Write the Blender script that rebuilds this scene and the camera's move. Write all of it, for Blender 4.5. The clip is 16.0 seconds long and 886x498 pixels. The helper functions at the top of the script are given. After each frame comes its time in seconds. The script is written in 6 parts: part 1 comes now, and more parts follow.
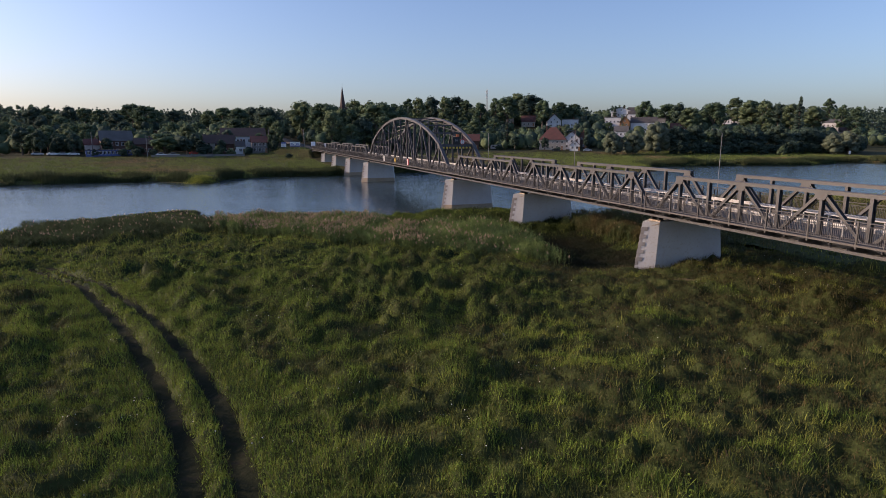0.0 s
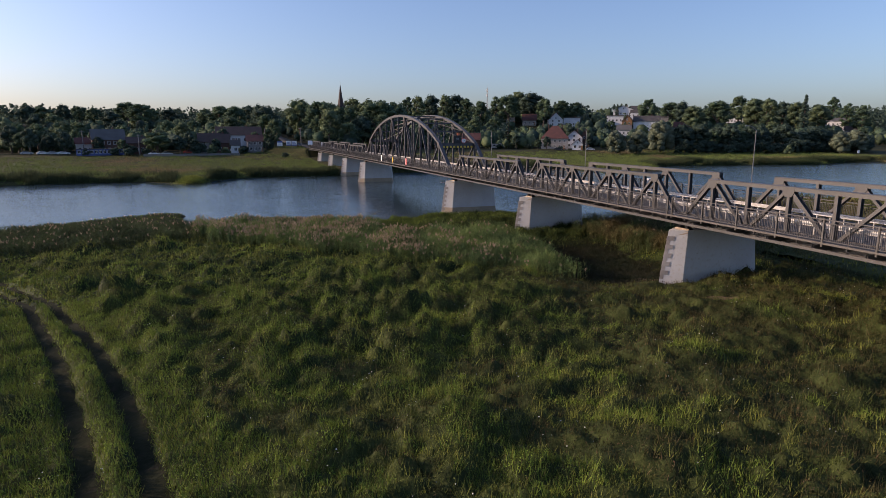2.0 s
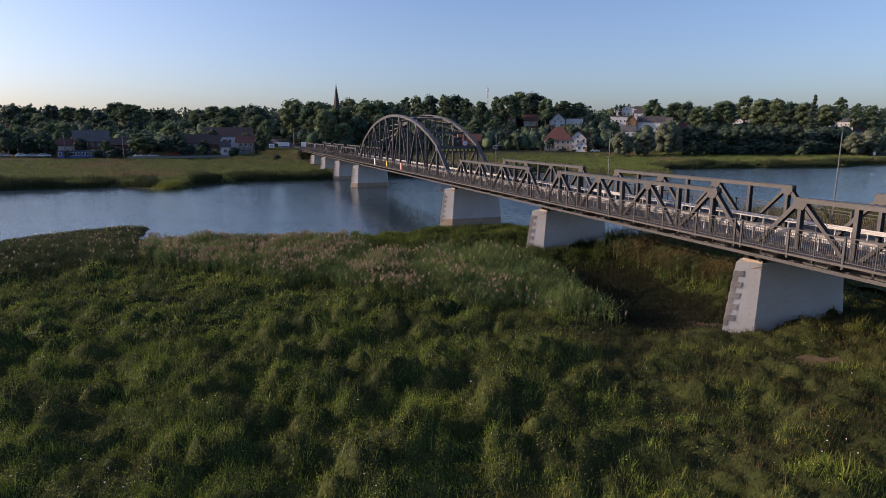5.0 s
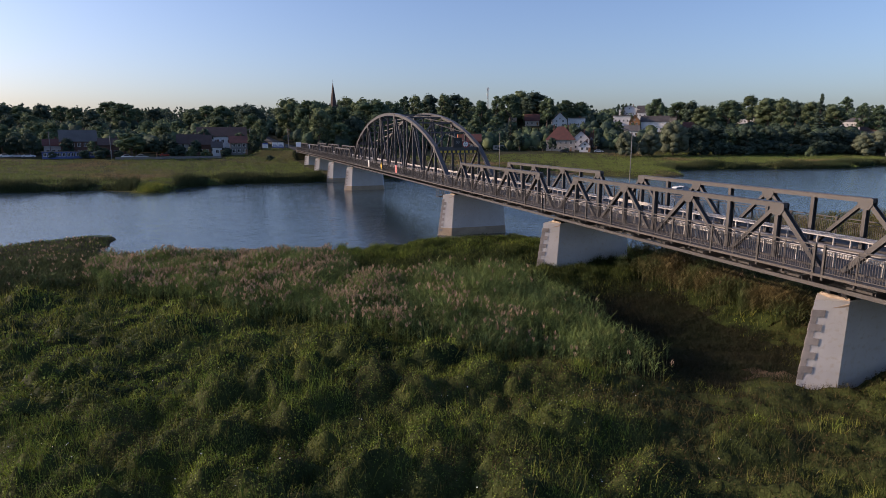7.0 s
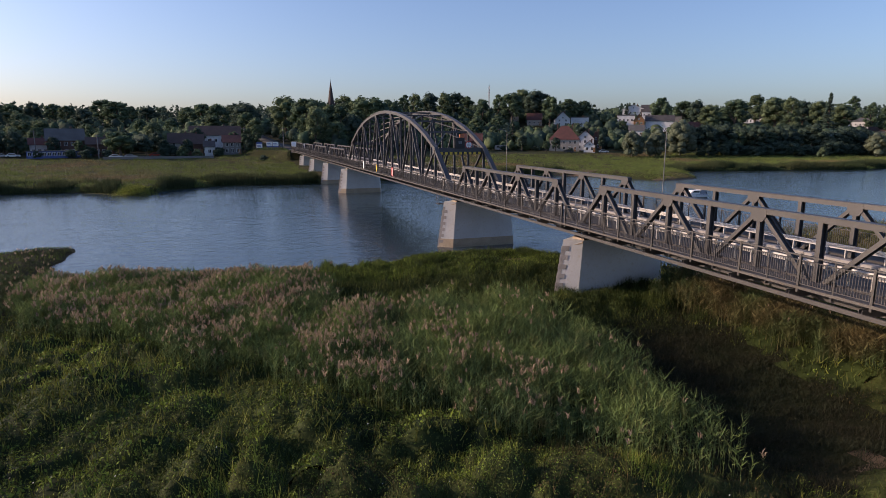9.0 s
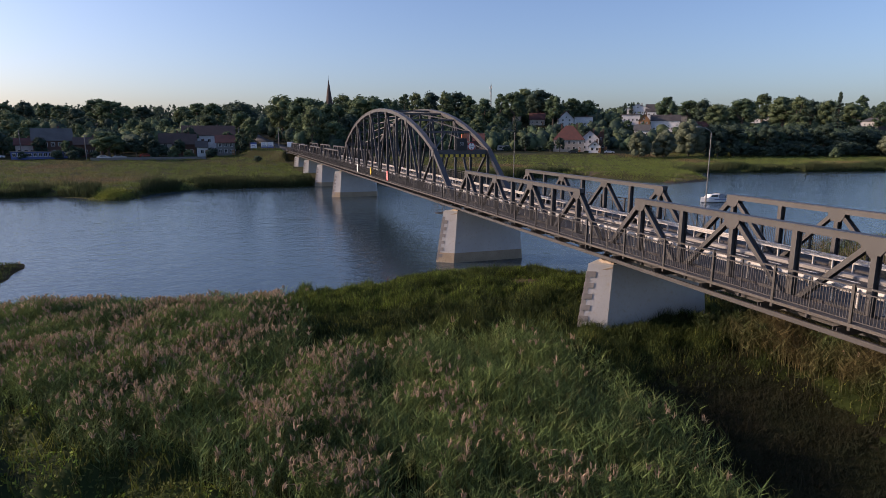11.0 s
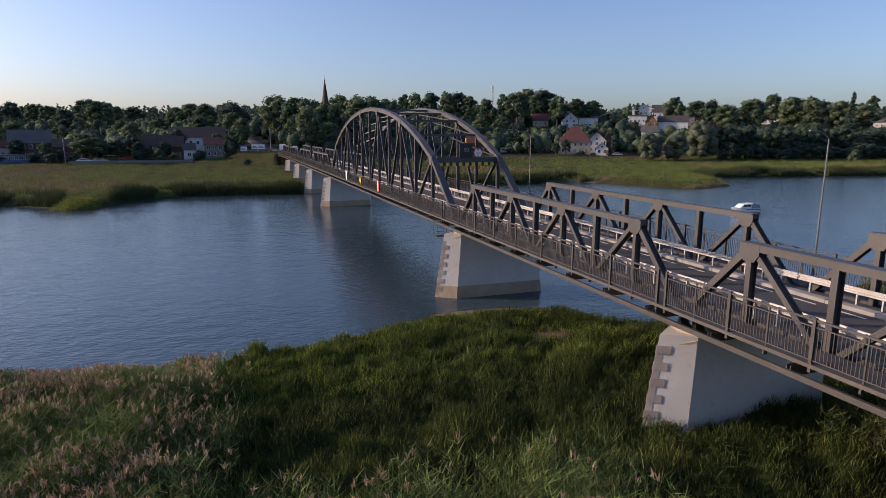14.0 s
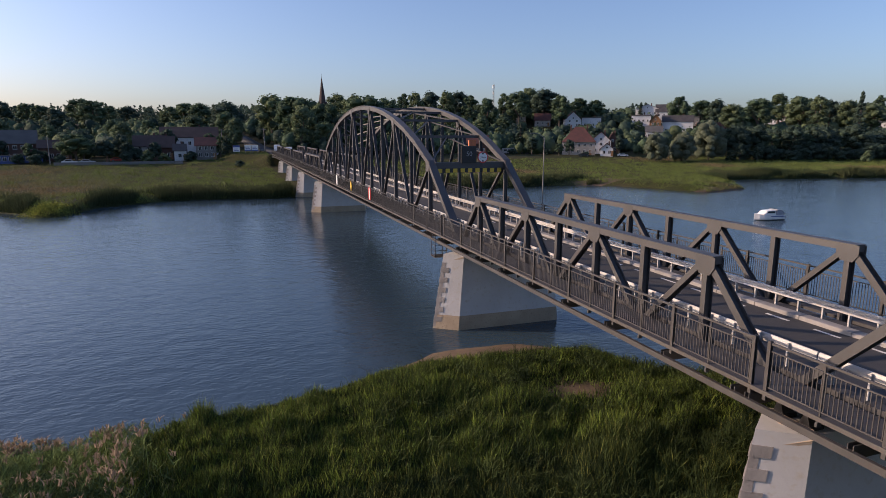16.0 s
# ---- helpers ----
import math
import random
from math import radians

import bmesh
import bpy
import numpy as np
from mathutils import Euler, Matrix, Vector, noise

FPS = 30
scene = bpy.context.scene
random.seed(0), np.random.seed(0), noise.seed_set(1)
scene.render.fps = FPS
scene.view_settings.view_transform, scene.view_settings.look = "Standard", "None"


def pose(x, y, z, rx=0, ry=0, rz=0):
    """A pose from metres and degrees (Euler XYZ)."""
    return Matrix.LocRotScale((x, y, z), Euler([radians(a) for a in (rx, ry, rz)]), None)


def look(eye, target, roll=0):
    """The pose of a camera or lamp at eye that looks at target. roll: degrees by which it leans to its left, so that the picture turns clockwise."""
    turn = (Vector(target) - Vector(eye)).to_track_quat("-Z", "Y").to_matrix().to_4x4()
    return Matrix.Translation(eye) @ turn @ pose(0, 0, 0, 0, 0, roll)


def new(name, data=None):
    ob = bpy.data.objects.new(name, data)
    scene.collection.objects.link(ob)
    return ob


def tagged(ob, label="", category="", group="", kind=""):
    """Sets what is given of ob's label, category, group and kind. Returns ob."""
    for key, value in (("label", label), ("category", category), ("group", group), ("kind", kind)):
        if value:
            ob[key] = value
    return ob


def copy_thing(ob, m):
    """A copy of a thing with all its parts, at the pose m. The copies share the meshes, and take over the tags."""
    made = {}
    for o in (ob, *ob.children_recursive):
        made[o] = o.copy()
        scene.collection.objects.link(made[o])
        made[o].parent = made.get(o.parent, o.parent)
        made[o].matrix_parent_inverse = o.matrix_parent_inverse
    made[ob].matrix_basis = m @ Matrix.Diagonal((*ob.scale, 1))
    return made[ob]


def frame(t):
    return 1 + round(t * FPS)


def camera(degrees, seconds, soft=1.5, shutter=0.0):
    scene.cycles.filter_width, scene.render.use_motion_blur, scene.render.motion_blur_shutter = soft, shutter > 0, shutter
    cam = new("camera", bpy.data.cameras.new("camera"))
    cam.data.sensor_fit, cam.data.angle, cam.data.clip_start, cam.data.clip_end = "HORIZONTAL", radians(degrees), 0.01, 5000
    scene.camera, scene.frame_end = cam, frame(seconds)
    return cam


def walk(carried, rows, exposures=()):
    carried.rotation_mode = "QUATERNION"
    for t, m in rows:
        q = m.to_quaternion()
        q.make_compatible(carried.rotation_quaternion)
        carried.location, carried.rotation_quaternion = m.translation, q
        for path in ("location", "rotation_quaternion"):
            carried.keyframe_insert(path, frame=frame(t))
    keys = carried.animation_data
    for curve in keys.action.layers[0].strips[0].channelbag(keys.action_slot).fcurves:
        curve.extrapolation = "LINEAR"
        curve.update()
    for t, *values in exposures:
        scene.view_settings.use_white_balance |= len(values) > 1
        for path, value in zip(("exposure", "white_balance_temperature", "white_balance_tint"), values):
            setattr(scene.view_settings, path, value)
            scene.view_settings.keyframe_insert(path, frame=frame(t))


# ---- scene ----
cam = camera(72.5, 16.0, soft=0.7)
PATH = [
    (0, (-33.943, -92.437, 12.392), (-33.292, -90.583, 12.017), 0.0),
    (0.5, (-33.561, -91.221, 12.366), (-32.909, -89.368, 11.99), 0.1),
    (1, (-33.066, -89.887, 12.35), (-32.415, -88.034, 11.973), 0.0),
    (1.5, (-32.536, -88.387, 12.314), (-31.886, -86.534, 11.936), 0.0),
    (2, (-31.984, -86.762, 12.266), (-31.333, -84.909, 11.888), 0.0),
    (2.5, (-31.427, -85.102, 12.269), (-30.775, -83.249, 11.891), 0.0),
    (3, (-30.826, -83.44, 12.292), (-30.174, -81.587, 11.914), 0.1),
    (3.5, (-30.16, -81.748, 12.32), (-29.508, -79.895, 11.943), 0.1),
    (4, (-29.556, -79.99, 12.38), (-28.903, -78.137, 12.003), 0.0),
    (6.5, (-26.122, -70.838, 12.365), (-25.469, -68.985, 11.991), 0.0),
    (7, (-25.452, -68.972, 12.402), (-24.798, -67.119, 12.026), 0.0),
    (7.5, (-24.74, -67.036, 12.402), (-24.087, -65.183, 12.026), 0.0),
    (8, (-24.072, -65.092, 12.391), (-23.418, -63.24, 12.015), 0.0),
    (8.5, (-23.428, -63.225, 12.413), (-22.774, -61.373, 12.037), 0.0),
    (9, (-22.759, -61.227, 12.422), (-22.106, -59.375, 12.044), 0.1),
    (11.5, (-19.292, -51.956, 12.441), (-18.643, -50.103, 12.063), 0.1),
    (12, (-18.602, -50.054, 12.483), (-17.953, -48.2, 12.107), 0.1),
    (12.5, (-17.884, -48.196, 12.529), (-17.237, -46.342, 12.152), 0.1),
    (13, (-17.32, -46.315, 12.578), (-16.673, -44.461, 12.201), 0.1),
    (13.5, (-16.725, -44.567, 12.607), (-16.077, -42.713, 12.231), 0.1),
    (14, (-16.083, -42.722, 12.652), (-15.435, -40.867, 12.277), 0.1),
    (14.5, (-15.396, -40.995, 12.681), (-14.749, -39.14, 12.307), 0.0),
    (15, (-14.745, -39.162, 12.714), (-14.098, -37.307, 12.34), 0.0),
    (15.5, (-14.162, -37.496, 12.738), (-13.514, -35.641, 12.364), 0.0),
    (16, (-13.57, -35.715, 12.766), (-12.923, -33.861, 12.391), 0.1),
]
walk(cam, [(t, look(eye, target, roll)) for t, eye, target, roll in PATH], exposures=[(0, 0.45, 6800, 24), (16, 0.41, 6800, 24)])

# ---- light ----
SUN_EL, SUN_AZ = radians(18), radians(-66)   # azimuth from +y, clockwise
world = bpy.data.worlds.new("sky")
scene.world = world
world.use_nodes = True
wn, wl = world.node_tree.nodes, world.node_tree.links
wn.clear()
sky = wn.new("ShaderNodeTexSky")
sky.sky_type, sky.sun_disc = "NISHITA", False
sky.sun_elevation, sky.sun_rotation = SUN_EL, SUN_AZ
sky.air_density, sky.dust_density, sky.ozone_density = 0.9, 2.0, 4.2
bg = wn.new("ShaderNodeBackground")
bg.inputs["Strength"].default_value = 0.148
wout = wn.new("ShaderNodeOutputWorld")
wl.new(sky.outputs[0], bg.inputs[0])
wl.new(bg.outputs[0], wout.inputs[0])
sun = new("sun", bpy.data.lights.new("sun", "SUN"))
sun.data.energy, sun.data.angle, sun.data.color = 3.7, radians(0.6), (1.0, 0.80, 0.57)
to_sun = Vector((math.sin(SUN_AZ) * math.cos(SUN_EL), math.cos(SUN_AZ) * math.cos(SUN_EL), math.sin(SUN_EL)))
sun.matrix_world = look(to_sun * 100, (0, 0, 0))


# ---- materials ----
def rgb(c):
    return (c[0], c[1], c[2], 1.0)


def material(name, base, other=None, scale=3.0, rough=0.7, metal=0.0, bump=0.0, bump_scale=30.0, fine=None,
             spread=0.0, leafy=0.0, detail=6.0, per_piece=0.0, lo=0.35, hi=0.65, stretch=None):
    """base and other are mixed by noise of the given scale; fine: a third colour in small specks; spread: brightness
    spread from island to island; per_piece: the same from object to object; leafy: share of light let through."""
    m = bpy.data.materials.new(name)
    m.use_nodes = True
    n, l = m.node_tree.nodes, m.node_tree.links
    p, out = n["Principled BSDF"], n["Material Output"]
    p.inputs["Roughness"].default_value, p.inputs["Metallic"].default_value = rough, metal
    geo = n.new("ShaderNodeNewGeometry")
    where = geo.outputs["Position"]
    if stretch:
        sc = n.new("ShaderNodeVectorMath")
        sc.operation = "MULTIPLY"
        sc.inputs[1].default_value = stretch
        l.new(where, sc.inputs[0])
        where = sc.outputs[0]

    def noise_tex(s, d=detail):
        t = n.new("ShaderNodeTexNoise")
        t.inputs["Scale"].default_value, t.inputs["Detail"].default_value = s, d
        l.new(where, t.inputs["Vector"])
        return t.outputs["Fac"]

    def ramp(src, a, b):
        r = n.new("ShaderNodeMapRange")
        r.inputs["From Min"].default_value, r.inputs["From Max"].default_value = a, b
        l.new(src, r.inputs["Value"])
        return r.outputs[0]

    def mix(f, a, b, mode="MIX"):
        x = n.new("ShaderNodeMix")
        x.data_type, x.blend_type = "RGBA", mode
        for sock, v in ((x.inputs[0], f), (x.inputs[6], a), (x.inputs[7], b)):
            if isinstance(v, (int, float)):
                sock.default_value = v
            elif isinstance(v, tuple):
                sock.default_value = rgb(v)
            else:
                l.new(v, sock)
        return x.outputs[2]

    col = mix(ramp(noise_tex(scale), lo, hi), base, other if other else tuple(0.8 * c for c in base))
    if fine:
        col = mix(ramp(noise_tex(scale * 9), 0.55, 0.75), col, fine)
    for amount, src in ((spread, geo.outputs["Random Per Island"]), (per_piece, None)):
        if amount:
            if src is None:
                src = n.new("ShaderNodeObjectInfo").outputs["Random"]
            r = n.new("ShaderNodeMapRange")
            r.inputs["To Min"].default_value, r.inputs["To Max"].default_value = 1 - amount, 1 + amount
            l.new(src, r.inputs["Value"])
            v = n.new("ShaderNodeVectorMath")
            v.operation = "SCALE"
            l.new(col, v.inputs[0])
            l.new(r.outputs[0], v.inputs["Scale"])
            col = v.outputs[0]
    l.new(col, p.inputs["Base Color"])
    if bump:
        b = n.new("ShaderNodeBump")
        b.inputs["Strength"].default_value, b.inputs["Distance"].default_value = 1.0, bump
        l.new(noise_tex(bump_scale, 4), b.inputs["Height"])
        l.new(b.outputs[0], p.inputs["Normal"])
    if leafy:
        tr = n.new("ShaderNodeBsdfTranslucent")
        l.new(col, tr.inputs["Color"])
        ms = n.new("ShaderNodeMixShader")
        ms.inputs[0].default_value = leafy
        l.new(p.outputs[0], ms.inputs[1])
        l.new(tr.outputs[0], ms.inputs[2])
        l.new(ms.outputs[0], out.inputs["Surface"])
        p.inputs["Specular IOR Level"].default_value = 0.10
    return m


M = {}
M["steel"] = material("grey_steel_paint", (0.045, 0.044, 0.046), (0.058, 0.056, 0.057), 0.7, 0.5, 0.0, 0.002, 25, fine=(0.052, 0.042, 0.037), per_piece=0.08)
M["arch"] = material("dark_steel_paint", (0.050, 0.050, 0.054), (0.064, 0.063, 0.066), 0.6, 0.5, 0.0, 0.002, 25, fine=(0.06, 0.048, 0.042), per_piece=0.08)
M["rail"] = material("railing_paint", (0.042, 0.040, 0.040), (0.056, 0.053, 0.052), 1.5, 0.5, 0.0, fine=(0.06, 0.04, 0.03))
M["fascia"] = material("tan_steel_paint", (0.078, 0.071, 0.066), (0.056, 0.050, 0.046), 0.9, 0.6, 0.0, 0.002, 20, fine=(0.10, 0.07, 0.05))
M["plaster"] = material("pale_pier_plaster", (0.47, 0.46, 0.455), (0.54, 0.53, 0.52), 0.5, 0.85, 0.0, 0.01, 6, fine=(0.45, 0.41, 0.36))
M["stain"] = material("waterline_stain", (0.34, 0.26, 0.18), (0.42, 0.33, 0.23), 0.8, 0.8, 0.0, 0.01, 8, fine=(0.25, 0.19, 0.13))
M["stone"] = material("grey_quoin_stone", (0.25, 0.225, 0.21), (0.31, 0.285, 0.265), 2.0, 0.85, 0.0, 0.01, 14, per_piece=0.15)
M["cap"] = material("ochre_cap_stone", (0.44, 0.35, 0.27), (0.37, 0.29, 0.22), 1.5, 0.85, 0.0, 0.01, 10)
M["asphalt"] = material("worn_asphalt", (0.036, 0.036, 0.039), (0.048, 0.047, 0.048), 0.5, 0.85, 0.0, 0.004, 60, fine=(0.04, 0.04, 0.04))
M["kerb"] = material("worn_kerb_concrete", (0.28, 0.265, 0.255), (0.20, 0.19, 0.18), 1.2, 0.8, 0.0, 0.004, 30, fine=(0.28, 0.25, 0.22))
M["slab"] = material("walkway_boards", (0.058, 0.056, 0.058), (0.044, 0.042, 0.044), 1.2, 0.8, 0.0, 0.003, 40)
M["guard"] = material("pale_guard_rail", (0.46, 0.445, 0.43), (0.36, 0.345, 0.33), 0.8, 0.45, 0.0, 0.001, 20, fine=(0.40, 0.33, 0.26))
M["iron"] = material("dark_cast_iron", (0.022, 0.020, 0.019), (0.035, 0.028, 0.024), 3, 0.6)
M["white"] = material("white_road_paint", (0.70, 0.68, 0.64), (0.5, 0.48, 0.45), 3, 0.7)


# ---- building helpers ----
def thing(name, label, category, loc=(0, 0, 0), group="", kind="", rz=0.0):
    ob = new(name)
    ob.matrix_world = pose(*loc, 0, 0, rz)
    return tagged(ob, label, category, group, kind)


def link(name, bm, mat, smooth=False):
    me = bpy.data.meshes.new(name)
    bm.normal_update()
    bm.to_mesh(me)
    bm.free()
    if smooth:
        me.shade_smooth()
    for x in (mat if isinstance(mat, (list, tuple)) else [mat]):
        me.materials.append(x)
    return new(name, me)


def part(name, bm, mat, parent, label="", smooth=False):
    ob = link(name, bm, mat, smooth)
    ob.parent = parent
    return tagged(ob, label)


def shared(name, me, parent, loc=(0, 0, 0), rz=0.0):
    ob = new(name, me)
    ob.parent = parent
    ob.matrix_basis = pose(*loc, 0, 0, rz)
    return ob


def box(bm, lo, hi, mi=0):
    v = [bm.verts.new((x, y, z)) for z in (lo[2], hi[2]) for y in (lo[1], hi[1]) for x in (lo[0], hi[0])]
    for q in ((0, 2, 3, 1), (4, 5, 7, 6), (0, 1, 5, 4), (2, 6, 7, 3), (0, 4, 6, 2), (1, 3, 7, 5)):
        bm.faces.new([v[i] for i in q]).material_index = mi
    return bm


def cube(lo, hi):
    return box(bmesh.new(), lo, hi)


def prism(bm, pts, axis, a, b, mi=0):
    """A flat outline of 2D points drawn out from a to b along axis 0, 1 or 2."""
    def at(p, c):
        q = list(p)
        q.insert(axis, c)
        return bm.verts.new(q)
    A, B = [at(p, a) for p in pts], [at(p, b) for p in pts]
    k = len(pts)
    fs = [bm.faces.new(A), bm.faces.new(B[::-1])]
    fs += [bm.faces.new((A[i], B[i], B[(i + 1) % k], A[(i + 1) % k])) for i in range(k)]
    for f in fs:
        f.material_index = mi
    bmesh.ops.recalc_face_normals(bm, faces=fs)
    return bm


def sweep(bm, p0, p1, outline, side=(1, 0, 0)):
    """An outline (u along side, v across) drawn from p0 to p1."""
    p0, p1, side = Vector(p0), Vector(p1), Vector(side)
    d = (p1 - p0).normalized()
    v = d.cross(side).normalized()
    u = v.cross(d).normalized()
    A = [bm.verts.new(p0 + u * a + v * b) for a, b in outline]
    B = [bm.verts.new(p1 + u * a + v * b) for a, b in outline]
    k = len(outline)
    fs = [bm.faces.new(A), bm.faces.new(B[::-1])] + [bm.faces.new((A[i], B[i], B[(i + 1) % k], A[(i + 1) % k])) for i in range(k)]
    bmesh.ops.recalc_face_normals(bm, faces=fs)
    return bm


def rect(w, h):
    return [(-w / 2, -h / 2), (w / 2, -h / 2), (w / 2, h / 2), (-w / 2, h / 2)]


def h_shape(w, h, t=0.025):
    """An H section: flanges of height h at both sides of a web as wide as w."""
    a, b = w / 2, h / 2
    return [(-a, -b), (-a + t, -b), (-a + t, -t / 2), (a - t, -t / 2), (a - t, -b), (a, -b),
            (a, b), (a - t, b), (a - t, t / 2), (-a + t, t / 2), (-a + t, b), (-a, b)]


def tube(bm, p0, p1, r0, r1, k=8):
    p0, p1 = Vector(p0), Vector(p1)
    d = (p1 - p0).normalized()
    u = d.orthogonal().normalized()
    v = d.cross(u)
    A = [bm.verts.new(p0 + (u * math.cos(2 * math.pi * i / k) + v * math.sin(2 * math.pi * i / k)) * r0) for i in range(k)]
    B = [bm.verts.new(p1 + (u * math.cos(2 * math.pi * i / k) + v * math.sin(2 * math.pi * i / k)) * r1) for i in range(k)]
    for i in range(k):
        bm.faces.new((A[i], A[(i + 1) % k], B[(i + 1) % k], B[i]))
    bm.faces.new(A[::-1])
    bm.faces.new(B)
    return bm


# ---- the lie of the land ----
NEAR = np.array([(-900, -90), (-400, -60), (-90, -42), (-64, -30), (-58, -22), (-57, 2), (-50, 9), (-43, 13), (-39.2, 14.6), (-37.6, 13), (-37.3, 5), (-36, -4),
                 (-34, -7), (-29, -6.5), (-26, -8.5), (-20, -9.5), (-13, -8), (-8, -6.5), (-3, -3.8), (2, -3.3), (4, -5), (6, -8.2), (8, -11),
                 (10, -15), (16, -17), (24, -15), (34, -7), (46, -8), (67, -7), (95, -10), (150, -22), (400, -60), (900, -90)])
FAR = np.array([(-900, 130), (-400, 95), (-87, 80), (-69, 82.5), (-52, 82), (-45, 76), (-42, 71.5), (-39, 71.5), (-35.5, 82), (-25, 90), (-15, 90), (-6, 88.5),
                (0, 91), (8, 95), (30, 97), (49, 96.5), (59, 97.5), (73, 96.5), (78, 91), (83, 77), (86, 71.5), (101, 75.5), (107, 88),
                (118, 100), (130, 98), (152, 95), (186, 88), (215, 100), (232, 92), (400, 100), (900, 130)])
RUTS = ([(-50.5, -34), (-45, -41.9), (-40.3, -54.6), (-37.3, -64.7), (-36.1, -70.2), (-35.0, -80), (-34.5, -110)],
        [(-49.5, -33.5), (-43.9, -41.5), (-39.2, -52.2), (-36.2, -61.5), (-34.6, -68.4), (-33.5, -79), (-33.0, -110)])


def ease(a, b, v):
    k = np.clip((v - a) / (b - a), 0, 1)
    return k * k * (3 - 2 * k)


def wavy(x, y, s, k):
    """A cheap smooth noise of size s from sums of sines."""
    r = np.random.RandomState(k)
    out = 0
    for i in range(7):
        a, ph, f = r.uniform(0, 6.28), r.uniform(0, 6.28), r.uniform(0.7, 1.9) / s
        out = out + np.sin((x * math.cos(a) + y * math.sin(a)) * f * 6.28 + ph + 1.3 * np.sin((x * math.sin(a) - y * math.cos(a)) * f * 3.1 + i))
    return out / 7


def shore_near(x):
    return np.interp(x, NEAR[:, 0], NEAR[:, 1]) + 0.5 * wavy(x, x * 0, 9, 3)


def shore_far(x):
    return np.interp(x, FAR[:, 0], FAR[:, 1]) + 0.7 * wavy(x, x * 0, 11, 4)


def rut_gap(x, y):
    """How far a place lies, in x, from the nearer wheel rut."""
    gaps = [np.abs(x - np.interp(-y, [-p[1] for p in r], [p[0] for p in r])) + 50.0 * (y > -34) for r in RUTS]
    return np.minimum(*gaps)


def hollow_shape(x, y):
    """The hollow, painted dark for reed shade, that runs slantwise towards the bridge, from 0 to 1."""
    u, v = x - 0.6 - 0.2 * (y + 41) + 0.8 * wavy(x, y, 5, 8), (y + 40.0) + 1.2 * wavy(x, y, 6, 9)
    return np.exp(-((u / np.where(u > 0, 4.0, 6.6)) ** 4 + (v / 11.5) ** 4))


def low_islet(x, y):
    """The low grassy tip beyond the inlet, from 0 to 1."""
    return ease(-10, -5, y) * ease(-33, -36, x)


def hill(x, y):
    foot = np.interp(x, [-300, -60, 40, 110, 180, 300, 600], [205, 200, 178, 205, 160, 155, 150])
    high = np.interp(x, [-400, -100, 0, 120, 250, 500, 900], [15, 14, 14, 20, 21, 20, 18])
    return high * ease(0, 230, y - foot) + 12 * ease(500, 1100, y)


def ground_z(x, y):
    dn, df = shore_near(x) - y, y - shore_far(x)
    near = np.where(dn > 0, 1.15 * (1 - np.exp(-np.maximum(dn, 0) / 3.0)) + 0.10 * wavy(x, y, 7, 5) * np.clip(dn / 4, 0, 1), -1.2 * (1 - np.exp(np.minimum(dn, 0) / 5.0)))
    near = near - 0.75 * hollow_shape(x, y)
    isl = low_islet(x, y)
    near = np.where(dn > 0, near * (1 - isl) + isl * (-0.12 + 0.62 * ease(-37.4, -42, x + 0.7 * wavy(x, y, 4, 27)) * np.clip(dn / 3, 0, 1)), near)
    near = near - 0.20 * np.exp(-(rut_gap(x, y) / 0.35) ** 2) * (dn > 3)
    far = np.where(df > 0, 1.5 * (1 - np.exp(-np.maximum(df, 0) / 3.0)) + ease(20, 85, df) + 0.12 * wavy(x, y, 15, 6) * np.clip(df / 4, 0, 1), -1.2 * (1 - np.exp(np.minimum(df, 0) / 5.0)))
    town = ease(150, 190, y + 12 * ease(150, 260, x)) * 1.6
    far = far + hill(x, y) + town * (df > 0)
    # embankment that carries the road down from the bridge
    road = 5.95 + 0.045 * np.clip(y - 175, 0, 400)
    bank = road - 0.42 * np.maximum(np.abs(x - 3.75 + 5 * ease(168, 180, y)) - 5.5 - 6 * ease(168, 180, y), 0)
    bank = bank - 0.42 * np.maximum(166.5 - y, 0)
    far = np.where((y > 166.5) | ((y > 148) & (np.abs(x - 3.75) > 5.2)), np.maximum(far, bank), far)
    return np.where(y < 0.5 * (shore_near(x) + shore_far(x)), near, far)


def axis(*runs):
    out = []
    for a, b, step in runs:
        out += list(np.arange(a, b - 1e-6, step))
    return np.array(out + [runs[-1][1]])


GX = axis((-3000, -600, 240), (-600, -220, 24), (-220, -75, 5), (-75, 60, 0.9), (60, 260, 4), (260, 620, 20), (620, 3000, 240))
GY = axis((-600, -140, 60), (-140, -95, 5), (-95, 20, 0.9), (20, 64, 4), (64, 102, 0.8), (102, 215, 2.5), (215, 620, 12), (620, 4000, 260))


def mesh_from(name, verts, faces, mats, smooth=False):
    """verts (n, 3) and faces (m, 3 or 4) as arrays."""
    me = bpy.data.meshes.new(name)
    k = faces.shape[1]
    me.vertices.add(len(verts))
    me.vertices.foreach_set("co", np.ascontiguousarray(verts, dtype=np.float32).ravel())
    me.loops.add(len(faces) * k)
    me.loops.foreach_set("vertex_index", np.ascontiguousarray(faces, dtype=np.int32).ravel())
    me.polygons.add(len(faces))
    me.polygons.foreach_set("loop_start", np.arange(0, len(faces) * k, k, dtype=np.int32))
    me.update(calc_edges=True)
    me.validate()
    if smooth:
        me.shade_smooth()
    for x in mats:
        me.materials.append(x)
    return new(name, me)


